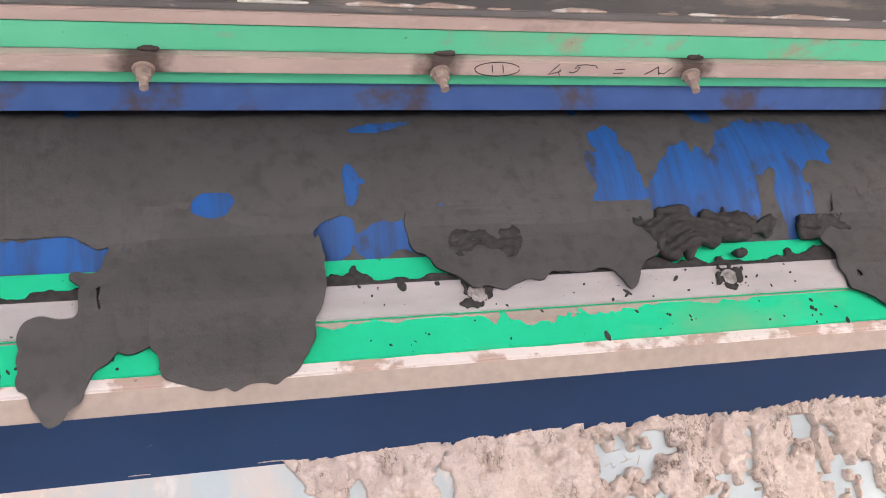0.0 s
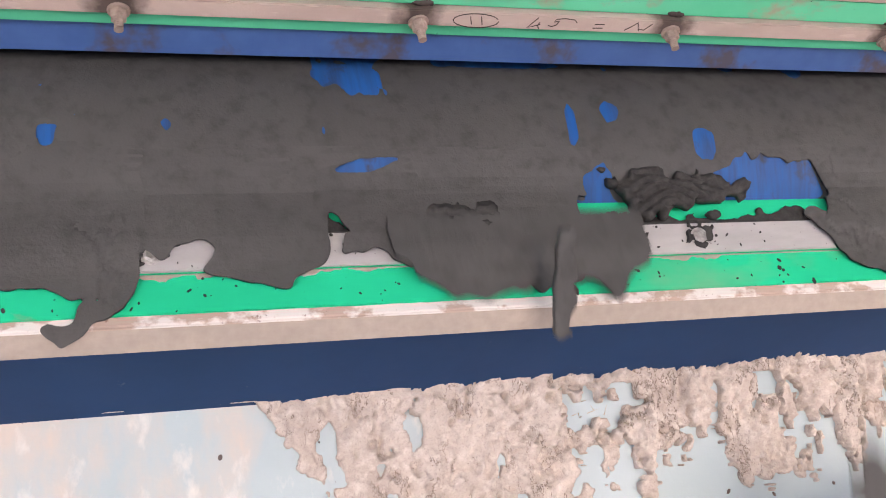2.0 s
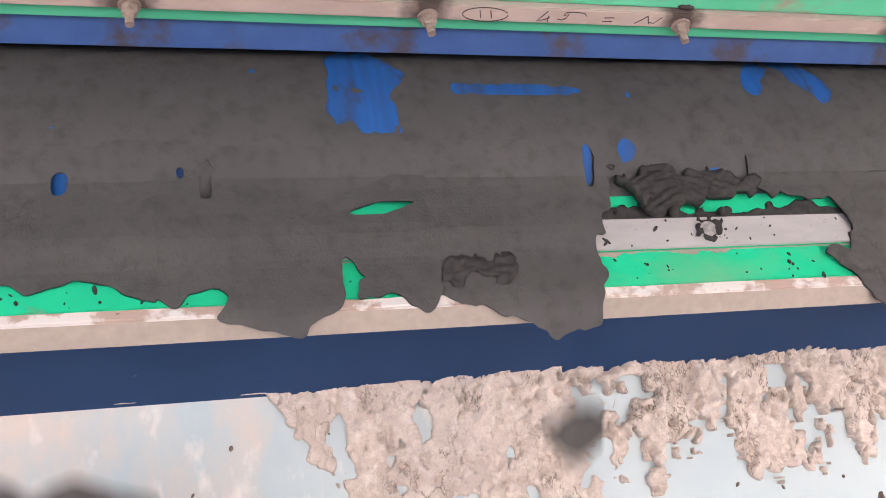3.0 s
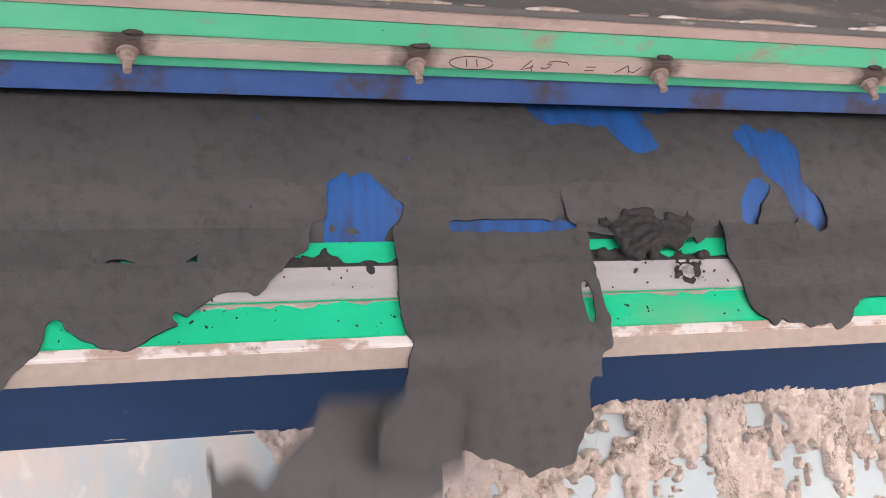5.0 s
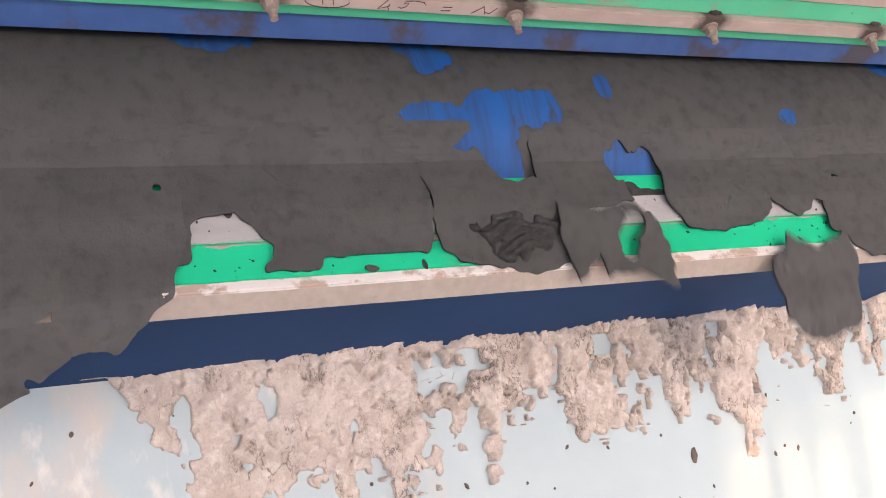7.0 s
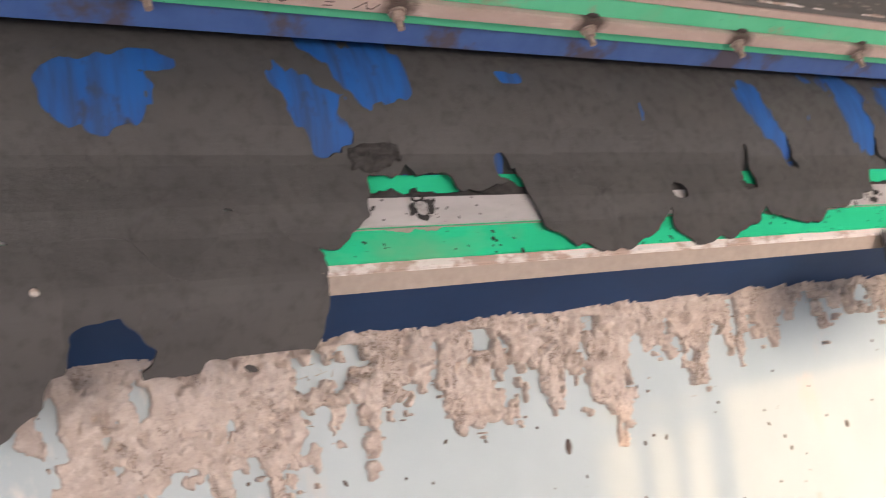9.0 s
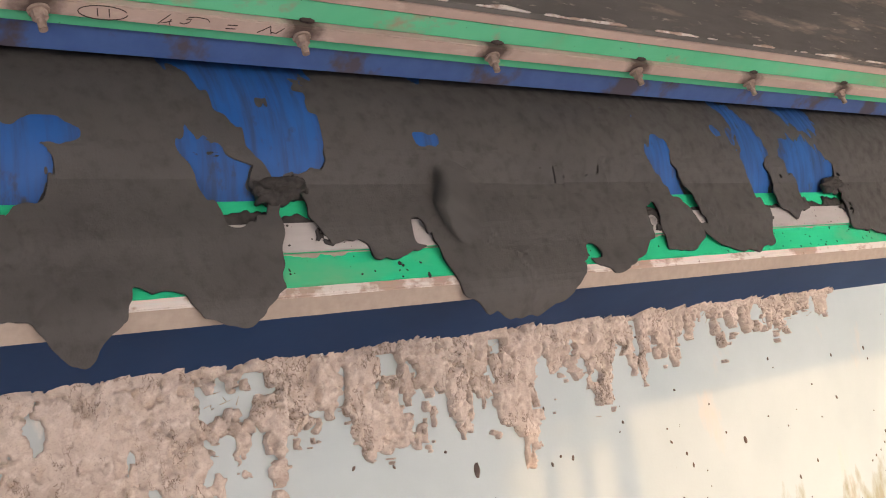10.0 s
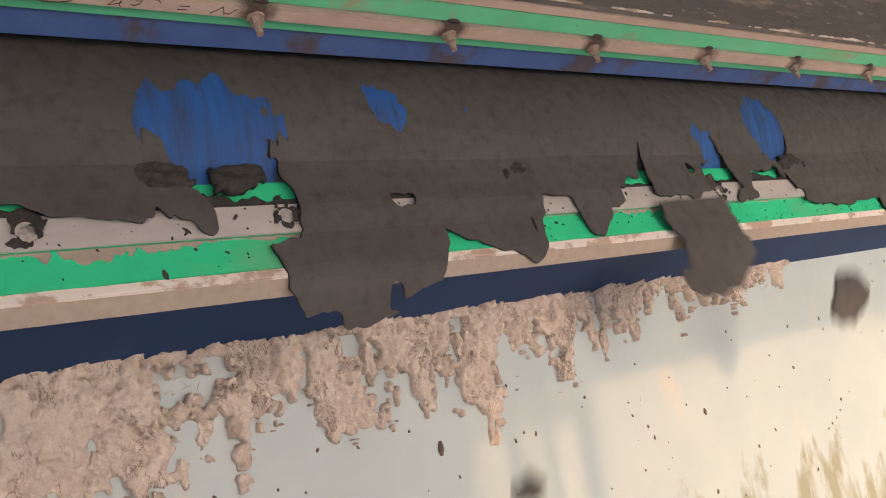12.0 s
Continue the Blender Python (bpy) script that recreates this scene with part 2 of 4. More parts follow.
def rough_noise(x, y, scale, seed, octaves=4):
    out, amp, total = 0, 1.0, 0
    for k in range(octaves):
        out = out + lattice(x, y, scale * 2 ** k, seed + 17 * k) * amp
        total += amp
        amp *= 0.55
    return out / total


def skew_noise(x, y, scale, seed, octaves=4):
    """The same, turned, so that it shows no rows along the axes."""
    return rough_noise(0.80 * x - 0.60 * y, 0.60 * x + 0.80 * y, scale, seed, octaves)


def soften(mask, px, py, times):
    """Rounds off the steps along the edge of a mask: the grid's corner places, with those on the edge moved."""
    ni, nj = mask.shape
    idx = np.arange((ni + 1) * (nj + 1)).reshape(ni + 1, nj + 1)
    a, b, c, d = idx[:-1, :-1], idx[1:, :-1], idx[1:, 1:], idx[:-1, 1:]
    pad = np.pad(mask, 1)
    pairs = []
    for side, (p, q) in ((pad[:-2, 1:-1], (a, d)), (pad[2:, 1:-1], (c, b)), (pad[1:-1, :-2], (b, a)), (pad[1:-1, 2:], (d, c))):
        w = mask & ~side
        pairs.append(np.stack([p[w], q[w]], 1))
    pairs = np.concatenate(pairs)
    fx, fy = px.ravel().copy(), py.ravel().copy()
    count = np.bincount(pairs.ravel(), minlength=idx.size)
    edge = count > 0
    for _ in range(times):
        for arr in (fx, fy):
            total = np.bincount(pairs[:, 0], arr[pairs[:, 1]], idx.size) + np.bincount(pairs[:, 1], arr[pairs[:, 0]], idx.size)
            arr[edge] = arr[edge] * 0.4 + 0.6 * total[edge] / count[edge]
    return fx.reshape(px.shape), fy.reshape(py.shape)


def cells(mask, px, py, top, bottom, bend=None, under=True, soft=4, beyond=None):
    """Vertices and faces of a crust with a cell for every True in mask: faces above and below and walls round its edge.
    px, py: the grid's corner places; top, bottom: heights at the corners; bend: maps arrays x, y, z to places."""
    ni, nj = mask.shape
    idx = np.arange((ni + 1) * (nj + 1)).reshape(ni + 1, nj + 1)
    half = idx.size
    a, b, c, d = idx[:-1, :-1], idx[1:, :-1], idx[1:, 1:], idx[:-1, 1:]
    f = [np.stack([a[mask], b[mask], c[mask], d[mask]], 1)]
    if under:
        f.append(np.stack([a[mask], d[mask], c[mask], b[mask]], 1) + half)
    pad = np.pad(mask, 1) if beyond is None else beyond
    for side, (p, q) in ((pad[:-2, 1:-1], (a, d)), (pad[2:, 1:-1], (c, b)), (pad[1:-1, :-2], (b, a)), (pad[1:-1, 2:], (d, c))):
        w = mask & ~side
        f.append(np.stack([p[w], p[w] + half, q[w] + half, q[w]], 1)[:, ::-1])
    faces = np.concatenate(f)
    if soft:
        px, py = soften(mask, px, py, soft)
    xs = np.concatenate([px.ravel(), px.ravel()])
    ys = np.concatenate([py.ravel(), py.ravel()])
    zs = np.concatenate([top.ravel(), bottom.ravel()])
    co = np.stack(bend(xs, ys, zs) if bend else (xs, ys, zs), 1)
    used = np.unique(faces)
    remap = np.zeros(len(co), int)
    remap[used] = np.arange(len(used))
    cells.used = used
    return co[used].tolist(), remap[faces].tolist()


def hex_bolt(parent, at, axis, material, nut=0.0095, tip=0.014, tall=1.0):
    """A bolt end with its nut and washer, along axis."""
    m = Matrix.Translation(at) @ Vector(axis).to_track_quat("Z", "Y").to_matrix().to_4x4()

    def cyl(bm, r1, r2, z0, z1, seg):
        bmesh.ops.create_cone(bm, cap_ends=True, segments=seg, radius1=r1, radius2=r2, depth=z1 - z0, matrix=m @ Matrix.Translation((0, 0, (z0 + z1) / 2)))
    top_z = 0.002 + 0.0085 * tall
    bm = bmesh.new()
    cyl(bm, nut * 0.5, nut * 0.5, 0.0, top_z, 12)
    z = top_z
    while z < top_z + tip - 0.002:
        cyl(bm, nut * 0.56, nut * 0.5, z, z + 0.001, 12)
        cyl(bm, nut * 0.5, nut * 0.56, z + 0.001, z + 0.002, 12)
        z += 0.002
    bolt = part("bolt", bm, material, parent)
    bm = bmesh.new()
    cyl(bm, nut * 1.35, nut * 1.3, 0, 0.002, 20)
    part("washer", bm, material, bolt)
    bm = bmesh.new()
    cyl(bm, nut, nut * 0.98, 0.002, top_z - 0.001, 6)
    cyl(bm, nut * 0.98, nut * 0.7, top_z - 0.001, top_z, 6)
    part("nut", bm, material, bolt)
    return bolt


# ---- ground, and unseen canopy and walls that close the place and shape the light ----
tagged(part("ground", box(-60, 60, -60, 60, -1.45, -1.25), CONCRETE), "dusty grey concrete floor under the machine", "ground", kind="structure")
# Unseen deck: outer edge shades the chute, the rest added to block overhead sky.
tagged(part("ceiling", box(-3.0, 5.5, -1.50, 0.85, 0.905, 0.955, 0.004), CANOPY), "unseen grey steel canopy deck extended over the machine to cut overhead light", "ceiling", kind="structure")
tagged(part("wall_south", box(-1.3, 0.36, -3.75, -3.6, -1.25, 3.6), PLASTER), "grey plastered wall across from the machine", "wall", kind="structure")
# Two unseen low walls, added to trim the sky light near the horizon.
tagged(part("shade_wall_front", box(0.365, 9.0, -3.75, -3.6, -1.25, 0.45), BRICK), "low brown wall out of view, added to hold back low sky light", "wall", kind="structure")
tagged(part("shade_wall_west", box(-9.0, -1.305, -3.75, -3.6, -1.25, 0.45), BRICK), "low brown wall out of view, added to hold back low sky light", "wall", kind="structure")
# Unseen wall added to darken the far end of drum and skirt.
tagged(part("shade_wall_east", box(5.505, 5.65, -3.59, 0.85, -1.25, 1.1), BRICK), "brown rendered wall out of view, added to block light from the far end", "wall", kind="structure")
railing = tagged(new("railing"), "grey steel railing on the walkway across the yard", "railing")
for px, w in ((0.687, 0.045), (0.605, 0.020), (0.535, 0.022)):
    part("post", box(px - w / 2, px + w / 2, -2.30, -2.26, -1.25, 3.0, 0.004), CANOPY, railing)
for z in (1.625, 1.72):
    part("rail", box(0.38, 0.687, -2.29, -2.27, z - 0.012, z + 0.012, 0.004), CANOPY, railing)

# ---- the drum ----
YC, ZC, R, OMEGA = 0.109, -0.182, 0.155, 0.047 / 0.155
SPEED = 0.047
drum = tagged(new("drum"), "blue roller drum coated with wet dark sludge", "drum")
drum.location = (0, YC, ZC)


def tube(r, x0, x1, seg):
    bm = bmesh.new()
    bmesh.ops.create_cone(bm, cap_ends=True, segments=seg, radius1=r, radius2=r, depth=x1 - x0,
                          matrix=Matrix.Translation(((x0 + x1) / 2, 0, 0)) @ pose(0, 0, 0, 0, 90, 0))
    for f in bm.faces:
        f.smooth = len(f.verts) == 4
    return bm


part("drum_shell", tube(R, X0, X1, 160), DRUM, drum, "glossy blue drum skin with grey smears")
part("drum_shaft", tube(0.045, X0 - 0.2, X1 + 0.2, 32), STEEL, drum, "steel drum shaft")

# bare places in the sludge coat: x from, x to, the seconds at which they pass the blade, and how far they lean to +x
THETA = math.asin((-0.137 - ZC) / R)
BARE_EARLY = [
    (-0.42, -0.285, -0.45, 0.15, 0), (-0.215, -0.185, 0.45, 0.9, 0), (-0.118, -0.080, -0.4, 0.45, 0), (-0.085, -0.025, -0.4, 0.25, 0),
    (-0.090, -0.074, 0.5, 1.4, 0), (-0.020, 0.008, -0.1, 0.3, 0), (0.140, 0.205, -0.4, 1.9, 0), (0.200, 0.275, -0.3, 1.6, 0), (0.155, 0.190, 1.5, 2.4, 0),
    (0.270, 0.320, 0.0, 1.6, 0), (0.350, 0.385, -0.3, 1.3, 0), (0.300, 0.425, 1.2, 2.35, 0), (-0.318, -0.300, 2.7, 3.2, 0), (-0.220, -0.208, 3.0, 3.3, 0),
    (-0.070, -0.030, 2.2, 2.5, 0.03), (0.280, 0.305, 2.4, 3.2, 0), (0.150, 0.160, 2.6, 3.6, 0), (0.190, 0.208, 3.2, 3.7, 0),
    (-0.090, -0.030, 3.9, 4.9, 0), (-0.095, -0.020, 4.6, 5.9, -0.02), (0.040, 0.145, 4.72, 5.0, 0), (0.345, 0.375, 4.7, 6.0, 0.03), (0.400, 0.435, 4.7, 6.0, -0.03),
]
BARE_LATE = [
    (0.360, 0.430, 5.8, 7.4, 0), (0.120, 0.260, 7.2, 8.2, 0), (0.215, 0.265, 6.4, 7.4, -0.02), (0.195, 0.320, 7.7, 8.6, 0), (0.370, 0.390, 8.4, 9.0, 0),
    (0.620, 0.648, 7.8, 8.2, 0), (-0.085, 0.005, 9.5, 11.0, 0.01), (0.135, 0.190, 9.0, 11.1, -0.05), (0.195, 0.285, 10.2, 11.9, 0), (0.150, 0.285, 11.4, 13.7, 0),
    (-0.015, 0.030, 10.7, 11.2, 0), (0.810, 0.860, 8.8, 11.0, -0.05), (0.985, 1.060, 9.0, 11.6, -0.05), (1.110, 1.235, 9.1, 11.7, -0.05), (0.800, 0.835, 10.2, 11.3, 0),
    (0.400, 0.440, 10.8, 11.15, 0), (0.400, 0.445, 12.6, 13.8, 0), (1.005, 1.065, 10.6, 12.7, -0.03), (1.150, 1.255, 11.6, 13.8, -0.03), (0.600, 0.608, 9.6, 10.6, 0),
]


def coated(cx, cp):
    """True where sludge covers the drum, at x and at the angle cp round it."""
    when = (cp - THETA) / OMEGA
    wob = (rough_noise(cx, cp * R, 60, 3, 4) - 0.5) * 0.6
    fine = (rough_noise(cx, cp * R * 0.35, 170, 47, 2) - 0.5) * 0.5
    wide = (rough_noise(cx, cp * R * 0.6, 26, 41, 3) - 0.5) * 1.15
    keep = np.ones(cx.shape, bool)
    for a, b, lo, hi, lean in BARE_EARLY + BARE_LATE:
        v = (when - (lo + hi) / 2) / ((hi - lo) / 2)
        u = (cx - (a + b) / 2 - lean * v * 0.5) / ((b - a) / 2)
        d = np.maximum(np.abs(u), np.abs(v)) * 0.35 + np.sqrt(u * u + v * v) * 0.65
        keep &= d + wide + wob + fine > 0.98
    return keep & ~(rough_noise(cx, cp * R * 0.6, 75, 29, 3) > 0.86)


def sludge_film():
    step = 0.0034
    xs, ar = np.arange(-0.50, 2.1, step), np.arange(-0.05, 5.05, step / R)
    px, ph = np.meshgrid(xs, ar, indexing="ij")
    cx, cp = px[:-1, :-1] + step / 2, ph[:-1, :-1] + step / 2 / R
    keep = coated(cx, cp)
    relief = (rough_noise(px, ph * R, 28, 5, 4) - 0.5) * 0.0035 + (rough_noise(px, ph * R, 150, 8, 2) - 0.5) * 0.0012
    # cracks that run round the drum here and there
    crack = np.abs(rough_noise(px, ph * R * 0.45, 13, 61, 4) - 0.5)
    spots = rough_noise(px, ph * R, 6, 71, 2)
    relief = relief - np.where((crack < 0.006) & (spots > 0.60), 0.0022, 0)
    # the film thins out towards the bare places
    near = np.pad(keep, 3, mode="edge").astype(float)
    for _ in range(3):
        near = (near[:-1, :-1] + near[1:, :-1] + near[:-1, 1:] + near[1:, 1:]) / 4
    near = near[1:-1, 1:-1]
    body = np.clip((near - 0.35) / 0.65, 0, 1) ** 0.7
    top = R + 0.0003 + (0.0010 + relief * 0.4) * body
    bottom = np.full(px.shape, R + 0.0002)

    def bend(x, p, r):
        return x, -r * np.cos(p), r * np.sin(p)
    v, f = cells(keep, px, ph, top, bottom, bend, under=False, soft=2, beyond=np.ones((keep.shape[0] + 2, keep.shape[1] + 2), bool))
    return mesh_part("sludge_film", v, f, SLUDGE, drum, "dark grey-brown wet sludge film with bare patches")


sludge_film()

# ---- upper scraper: plane leaning over the drum ----
UD, UN = Vector((-0.5, 0.866)), Vector((-0.866, -0.5))


def upper(w, out=0.0):
    p = UD * w + UN * out
    return (p.x, p.y)


upper_scraper = tagged(new("upper_scraper"), "green scraper beam with bolted dusty clamp bar above the drum", "scraper")
part("backing_plate", extrude([upper(0.0195, 0), upper(0.0447, 0), upper(0.0447, -0.012), upper(0.0195, -0.012)], X0, X1, 0.001), GREEN_TOP, upper_scraper, "dusty green painted plate")
part("ledge_bar", extrude([upper(0.0452, 0.002), upper(0.0570, 0.002), upper(0.0570, -0.012), upper(0.0452, -0.012)], X0, X1, 0.0008), LEDGE, upper_scraper, "pale brown mud-dusted flat ledge above the green plate")
part("clamp_bar", extrude([upper(0.0030, 0.008), upper(0.0190, 0.008), upper(0.0190, -0.004), upper(0.0030, -0.004)], X0, X1, 0.0012), BROWN, upper_scraper, "mud-dusted brown flat bar")
part("blade", extrude([upper(-0.0102, 0.002), upper(0.0035, 0.002), upper(0.0035, -0.004), upper(-0.0102, -0.004)], X0, X1, 0.0006), GREEN_EDGE, upper_scraper, "thin green blade edge")
for k in range(-4, 13):
    at = UD * 0.0068 + UN * 0.008
    hex_bolt(upper_scraper, ((k - 2) * 0.25, at.x, at.y), (random.uniform(-0.08, 0.08), -0.70, -0.71), BOLT, 0.0069, 0.011)
    # a dark lump of grime in the groove above the bar
    bm = bmesh.new()
    c = UD * 0.0212 + UN * 0.0004
    bmesh.ops.create_icosphere(bm, subdivisions=3, radius=1, matrix=Matrix.Translation(((k - 2) * 0.25 + 0.004, c.x, c.y)) @ pose(0, 0, 0, -30) @ Matrix.Diagonal((0.009, 0.003, 0.0026, 1)))
    for v in bm.verts:
        v.co += Vector((noise.noise(v.co * 300 + Vector((k, 0, 0))) * 0.003, 0, noise.noise(v.co * 420) * 0.0012))
    part("grime_lump", bm, INK, upper_scraper)


def stroke(points, width=0.0009):
    """A pen line on the clamp bar through (x, w) points."""
    bm = bmesh.new()
    rows = []
    for i, (x, w) in enumerate(points):
        a, b = points[max(i - 1, 0)], points[min(i + 1, len(points) - 1)]
        d = Vector((b[0] - a[0], b[1] - a[1])).normalized()
        n = Vector((-d.y, d.x)) * width / 2
        row = []
        for s, o in ((1, 0.0082), (-1, 0.0082), (-1, 0.0085), (1, 0.0085)):
            p = UD * (w + n.y * s) + UN * o
            row.append(bm.verts.new((x + n.x * s, p.x, p.y)))
        rows.append(row)
    for a, b in zip(rows, rows[1:]):
        for i in range(4):
            bm.faces.new((a[i], a[(i + 1) % 4], b[(i + 1) % 4], b[i]))
    bmesh.ops.recalc_face_normals(bm, faces=bm.faces)
    part("pen_line", bm, INK, upper_scraper)


def pen(x, *points):
    """A handwritten mark at x: points in millimetres, right and up."""
    stroke([(x + a * 0.001, 0.0105 + b * 0.001) for a, b in points])


# handwriting, upside down: 11 in a ring, 34 with a tail, an equals sign and crossed strokes
stroke([(0.053 + 0.0215 * math.cos(a / 20 * 2 * math.pi), 0.0105 + 0.0072 * math.sin(a / 20 * 2 * math.pi)) for a in range(1, 21)])
pen(0.053, (-6, 4), (-4, -3), (-3.5, -4))
pen(0.053, (4, 4.5), (6, -2), (6.5, -4))
pen(0.110, (2, 6), (-2, 1), (-7, -5), (0, -3), (5, -1))
pen(0.110, (4, 1), (3, -3), (5, -6))
pen(0.134, (17, 2), (14, 5), (4, 6), (-4, 5), (-6, 2), (-1, 3), (-3, -1), (-7, -3), (-11, -2))
pen(0.174, (-5, 1), (5, 1.5))
pen(0.174, (-6, -3), (4, -2.5))
pen(0.205, (8, 5), (2, 0), (-4, -4))
pen(0.216, (-3, 4), (0, -4))
pen(0.222, (6, 4), (-1, -3), (-6, -2))

skirt = part("skirt_plate", extrude([upper(-0.0405, -0.0005), upper(0.050, -0.0125), upper(0.050, -0.0185), upper(-0.0405, -0.0065)], X0, X1, 0.0008), SKIRT)
tagged(skirt, "blue painted steel skirt stained with brown mud", "skirt plate", kind="structure")
top = UD * 0.0577
tagged(part("hood_sheet", extrude([(top.x - 0.001, top.y), (top.x - 0.001, top.y + 0.006), (0.40, 0.62), (0.40, 0.614), (top.x + 0.012, top.y)], X0, X1, 0.0008), HOOD), "grey steel hood smeared with dried pale mud", "hood", kind="structure")

# ragged pale mud along the foot of the hood
def mud_line():
    step = 0.004
    px, py = np.meshgrid(np.arange(-1.0, 2.6, step), np.arange(0, 0.012, step / 3), indexing="ij")
    cx, cy = px[:-1, :-1], py[:-1, :-1]
    keep = cy < (rough_noise(cx, cx * 0, 22, 91, 4) - 0.40) * 0.012
    h = 0.0008 + rough_noise(px, py, 120, 92, 3) * 0.0015
    d = Vector((0.40 - top.x, 0.62 - top.y - 0.006)).normalized()

    def bend(x, u, z):
        return x, top.x - 0.001 + d.x * u - d.y * z, top.y + 0.006 + d.y * u + d.x * z
    v, f = cells(keep, px, py, h, h * 0 - 0.0005, bend)
    tagged(mesh_part("dried_mud", v, f, LIP_WHITE), "pale dried mud along the foot of the hood", "mud", kind="stuff")


mud_line()

# ---- lower scraper ----
LP, LD, LN = Vector((-0.066, -0.172)), Vector((-0.7071, -0.7071)), Vector((-0.7071, 0.7071))


def lower(u, out=0.0):
    """(y, z) on the sloping blade holder, u metres below the top of the clamp bar."""
    p = LP + LD * u + LN * out
    return (p.x, p.y)


lower_scraper = tagged(new("lower_scraper"), "bright green doctor blade holder with bolted grey clamp bar", "scraper")
part("blade", extrude([lower(-0.026, -0.0035), lower(0.032, -0.0035), lower(0.032, -0.0065), lower(-0.026, -0.0065)], X0, X1, 0.0005), GREEN_LOW, lower_scraper, "bright green blade edge against the drum")
part("clamp_bar", extrude([lower(0, 0), lower(0.0322, 0), lower(0.0322, -0.0035), lower(0, -0.0055 + 0.002)], X0, X1, 0.0008), STEEL, lower_scraper, "spattered light grey steel flat bar")
part("holder_plate", extrude([lower(0.026, -0.007), lower(0.0682, -0.003), lower(0.0682, -0.011), lower(0.026, -0.015)], X0, X1, 0.0008), GREEN_LOW, lower_scraper, "bright green painted plate with mud specks")


def lip(material, name, prof, label, seed, amp):
    """A mud-caked edge: its outline wavers a little along its length."""
    bm = extrude(prof, X0, X1, 0.0015, 700)
    for v in bm.verts:
        v.co.z += (noise.noise(Vector((v.co.x * 22, seed, 0))) * 0.7 + noise.noise(Vector((v.co.x * 90, seed, 3))) * 0.4) * amp
        v.co.y += noise.noise(Vector((v.co.x * 35, seed, 7))) * amp
    return part(name, bm, material, lower_scraper, label)


lip(LIP_WHITE, "lip_top", [lower(0.0688, -0.0015), (-0.1215, -0.2275), (-0.1215, -0.236), lower(0.0688, -0.013)], "pale mud-caked lip", 1.0, 0.0008)
lip(LIP_TAN, "lip_face", [(-0.1222, -0.2282), (-0.1222, -0.2495), (-0.104, -0.2495), (-0.104, -0.235)], "tan mud-caked front face of the lip", 2.0, 0.0003)
for k in range(-4, 13):
    p = Vector(lower(0.0165, 0.0))
    hex_bolt(lower_scraper, (0.018 + (k - 2) * 0.2495, p.x, p.y), (random.uniform(-0.1, 0.1), LN.x - 0.3, LN.y), CHROME, 0.0072, 0.0010, 0.30)



def bolt_mud(x, seed):
    """Dark sludge caked round a bolt of the lower clamp bar, up to the blade."""
    px, py = np.meshgrid(np.arange(-0.030, 0.030, 0.0016), np.arange(-0.014, 0.032, 0.0016), indexing="ij")
    cx, cy = px[:-1, :-1], py[:-1, :-1]
    r = np.sqrt((cx / 0.020) ** 2 + ((cy - 0.010) / 0.019) ** 2)
    keep = r + (rough_noise(cx, cy, 85, seed, 4) - 0.5) * 2.1 < 0.80
    nut = np.sqrt(cx ** 2 + (cy - 0.0170) ** 2)
    keep &= nut + (rough_noise(cx, cy, 160, seed + 3, 3) - 0.5) * 0.010 > 0.0062
    if not keep.any():
        return
    h = 0.0005 + 0.0038 * skew_noise(px, py, 110, seed + 1, 4)

    def bend(x2, u, z):
        out = np.where(u < -0.001, -0.0033, 0.0) + z
        return x + x2, LP.x + LD.x * u + LN.x * out, LP.y + LD.y * u + LN.y * out
    v, f = cells(keep, px, py, h, h * 0 - 0.0004, bend, soft=1)
    mesh_part("caked_mud", v, f, CRUMB, lower_scraper, "dark sludge caked round a bolt")


for k in range(-2, 11):
    bolt_mud(0.018 + (k - 2) * 0.2495, 200 + k * 7)

# ---- machine frame under the blade, chute ----
tagged(part("drum_guard", extrude([(-0.064, -0.250), (0.075, -0.430), (0.079, -0.427), (-0.060, -0.247)], X0, 1.95), NAVY), "dark blue sloping guard plate under the drum", "guard plate", kind="structure")
tagged(part("guard_panel", box(X0, 1.95, 0.076, 0.082, -0.62, -0.434, 0.001), NAVY), "dark blue panel below the drum guard", "guard plate", kind="structure")
# Unseen back and end panels, added so no sky light leaks in behind the drum.
tagged(part("back_light_stop", box(X0, X1, 0.40, 0.42, -1.25, 0.80, 0.002), NAVY), "dark blue panel out of view, added to stop light from behind the drum", "back panel", kind="structure")
tagged(part("end_light_stop", box(X0 - 0.02, X0, -0.05, 0.42, -1.25, 0.62, 0.002), NAVY), "dark blue panel out of view, added to close the machine's end against light", "end panel", kind="structure")
tagged(part("end_light_stop", box(X1, X1 + 0.02, -0.05, 0.42, -1.25, 0.62, 0.002), NAVY), "dark blue panel out of view, added to close the machine's end against light", "end panel", kind="structure")
tagged(part("blade_beam", extrude([(-0.103, -0.232), (-0.103, -0.246), (-0.055, -0.252), (-0.055, -0.222)], X0, X1), NAVY), "dark blue beam behind the blade lip", "beam", kind="structure")
CH = pose(0, 0.036, -0.37, 60)
chute = part("chute_plate", box(-1.5, 3.3, -1.0, 0.0, -0.006, 0.0, 0.0015), CHUTE)
chute.matrix_world = CH
tagged(chute, "pale blue painted steel chute with tan stains", "chute", kind="structure")


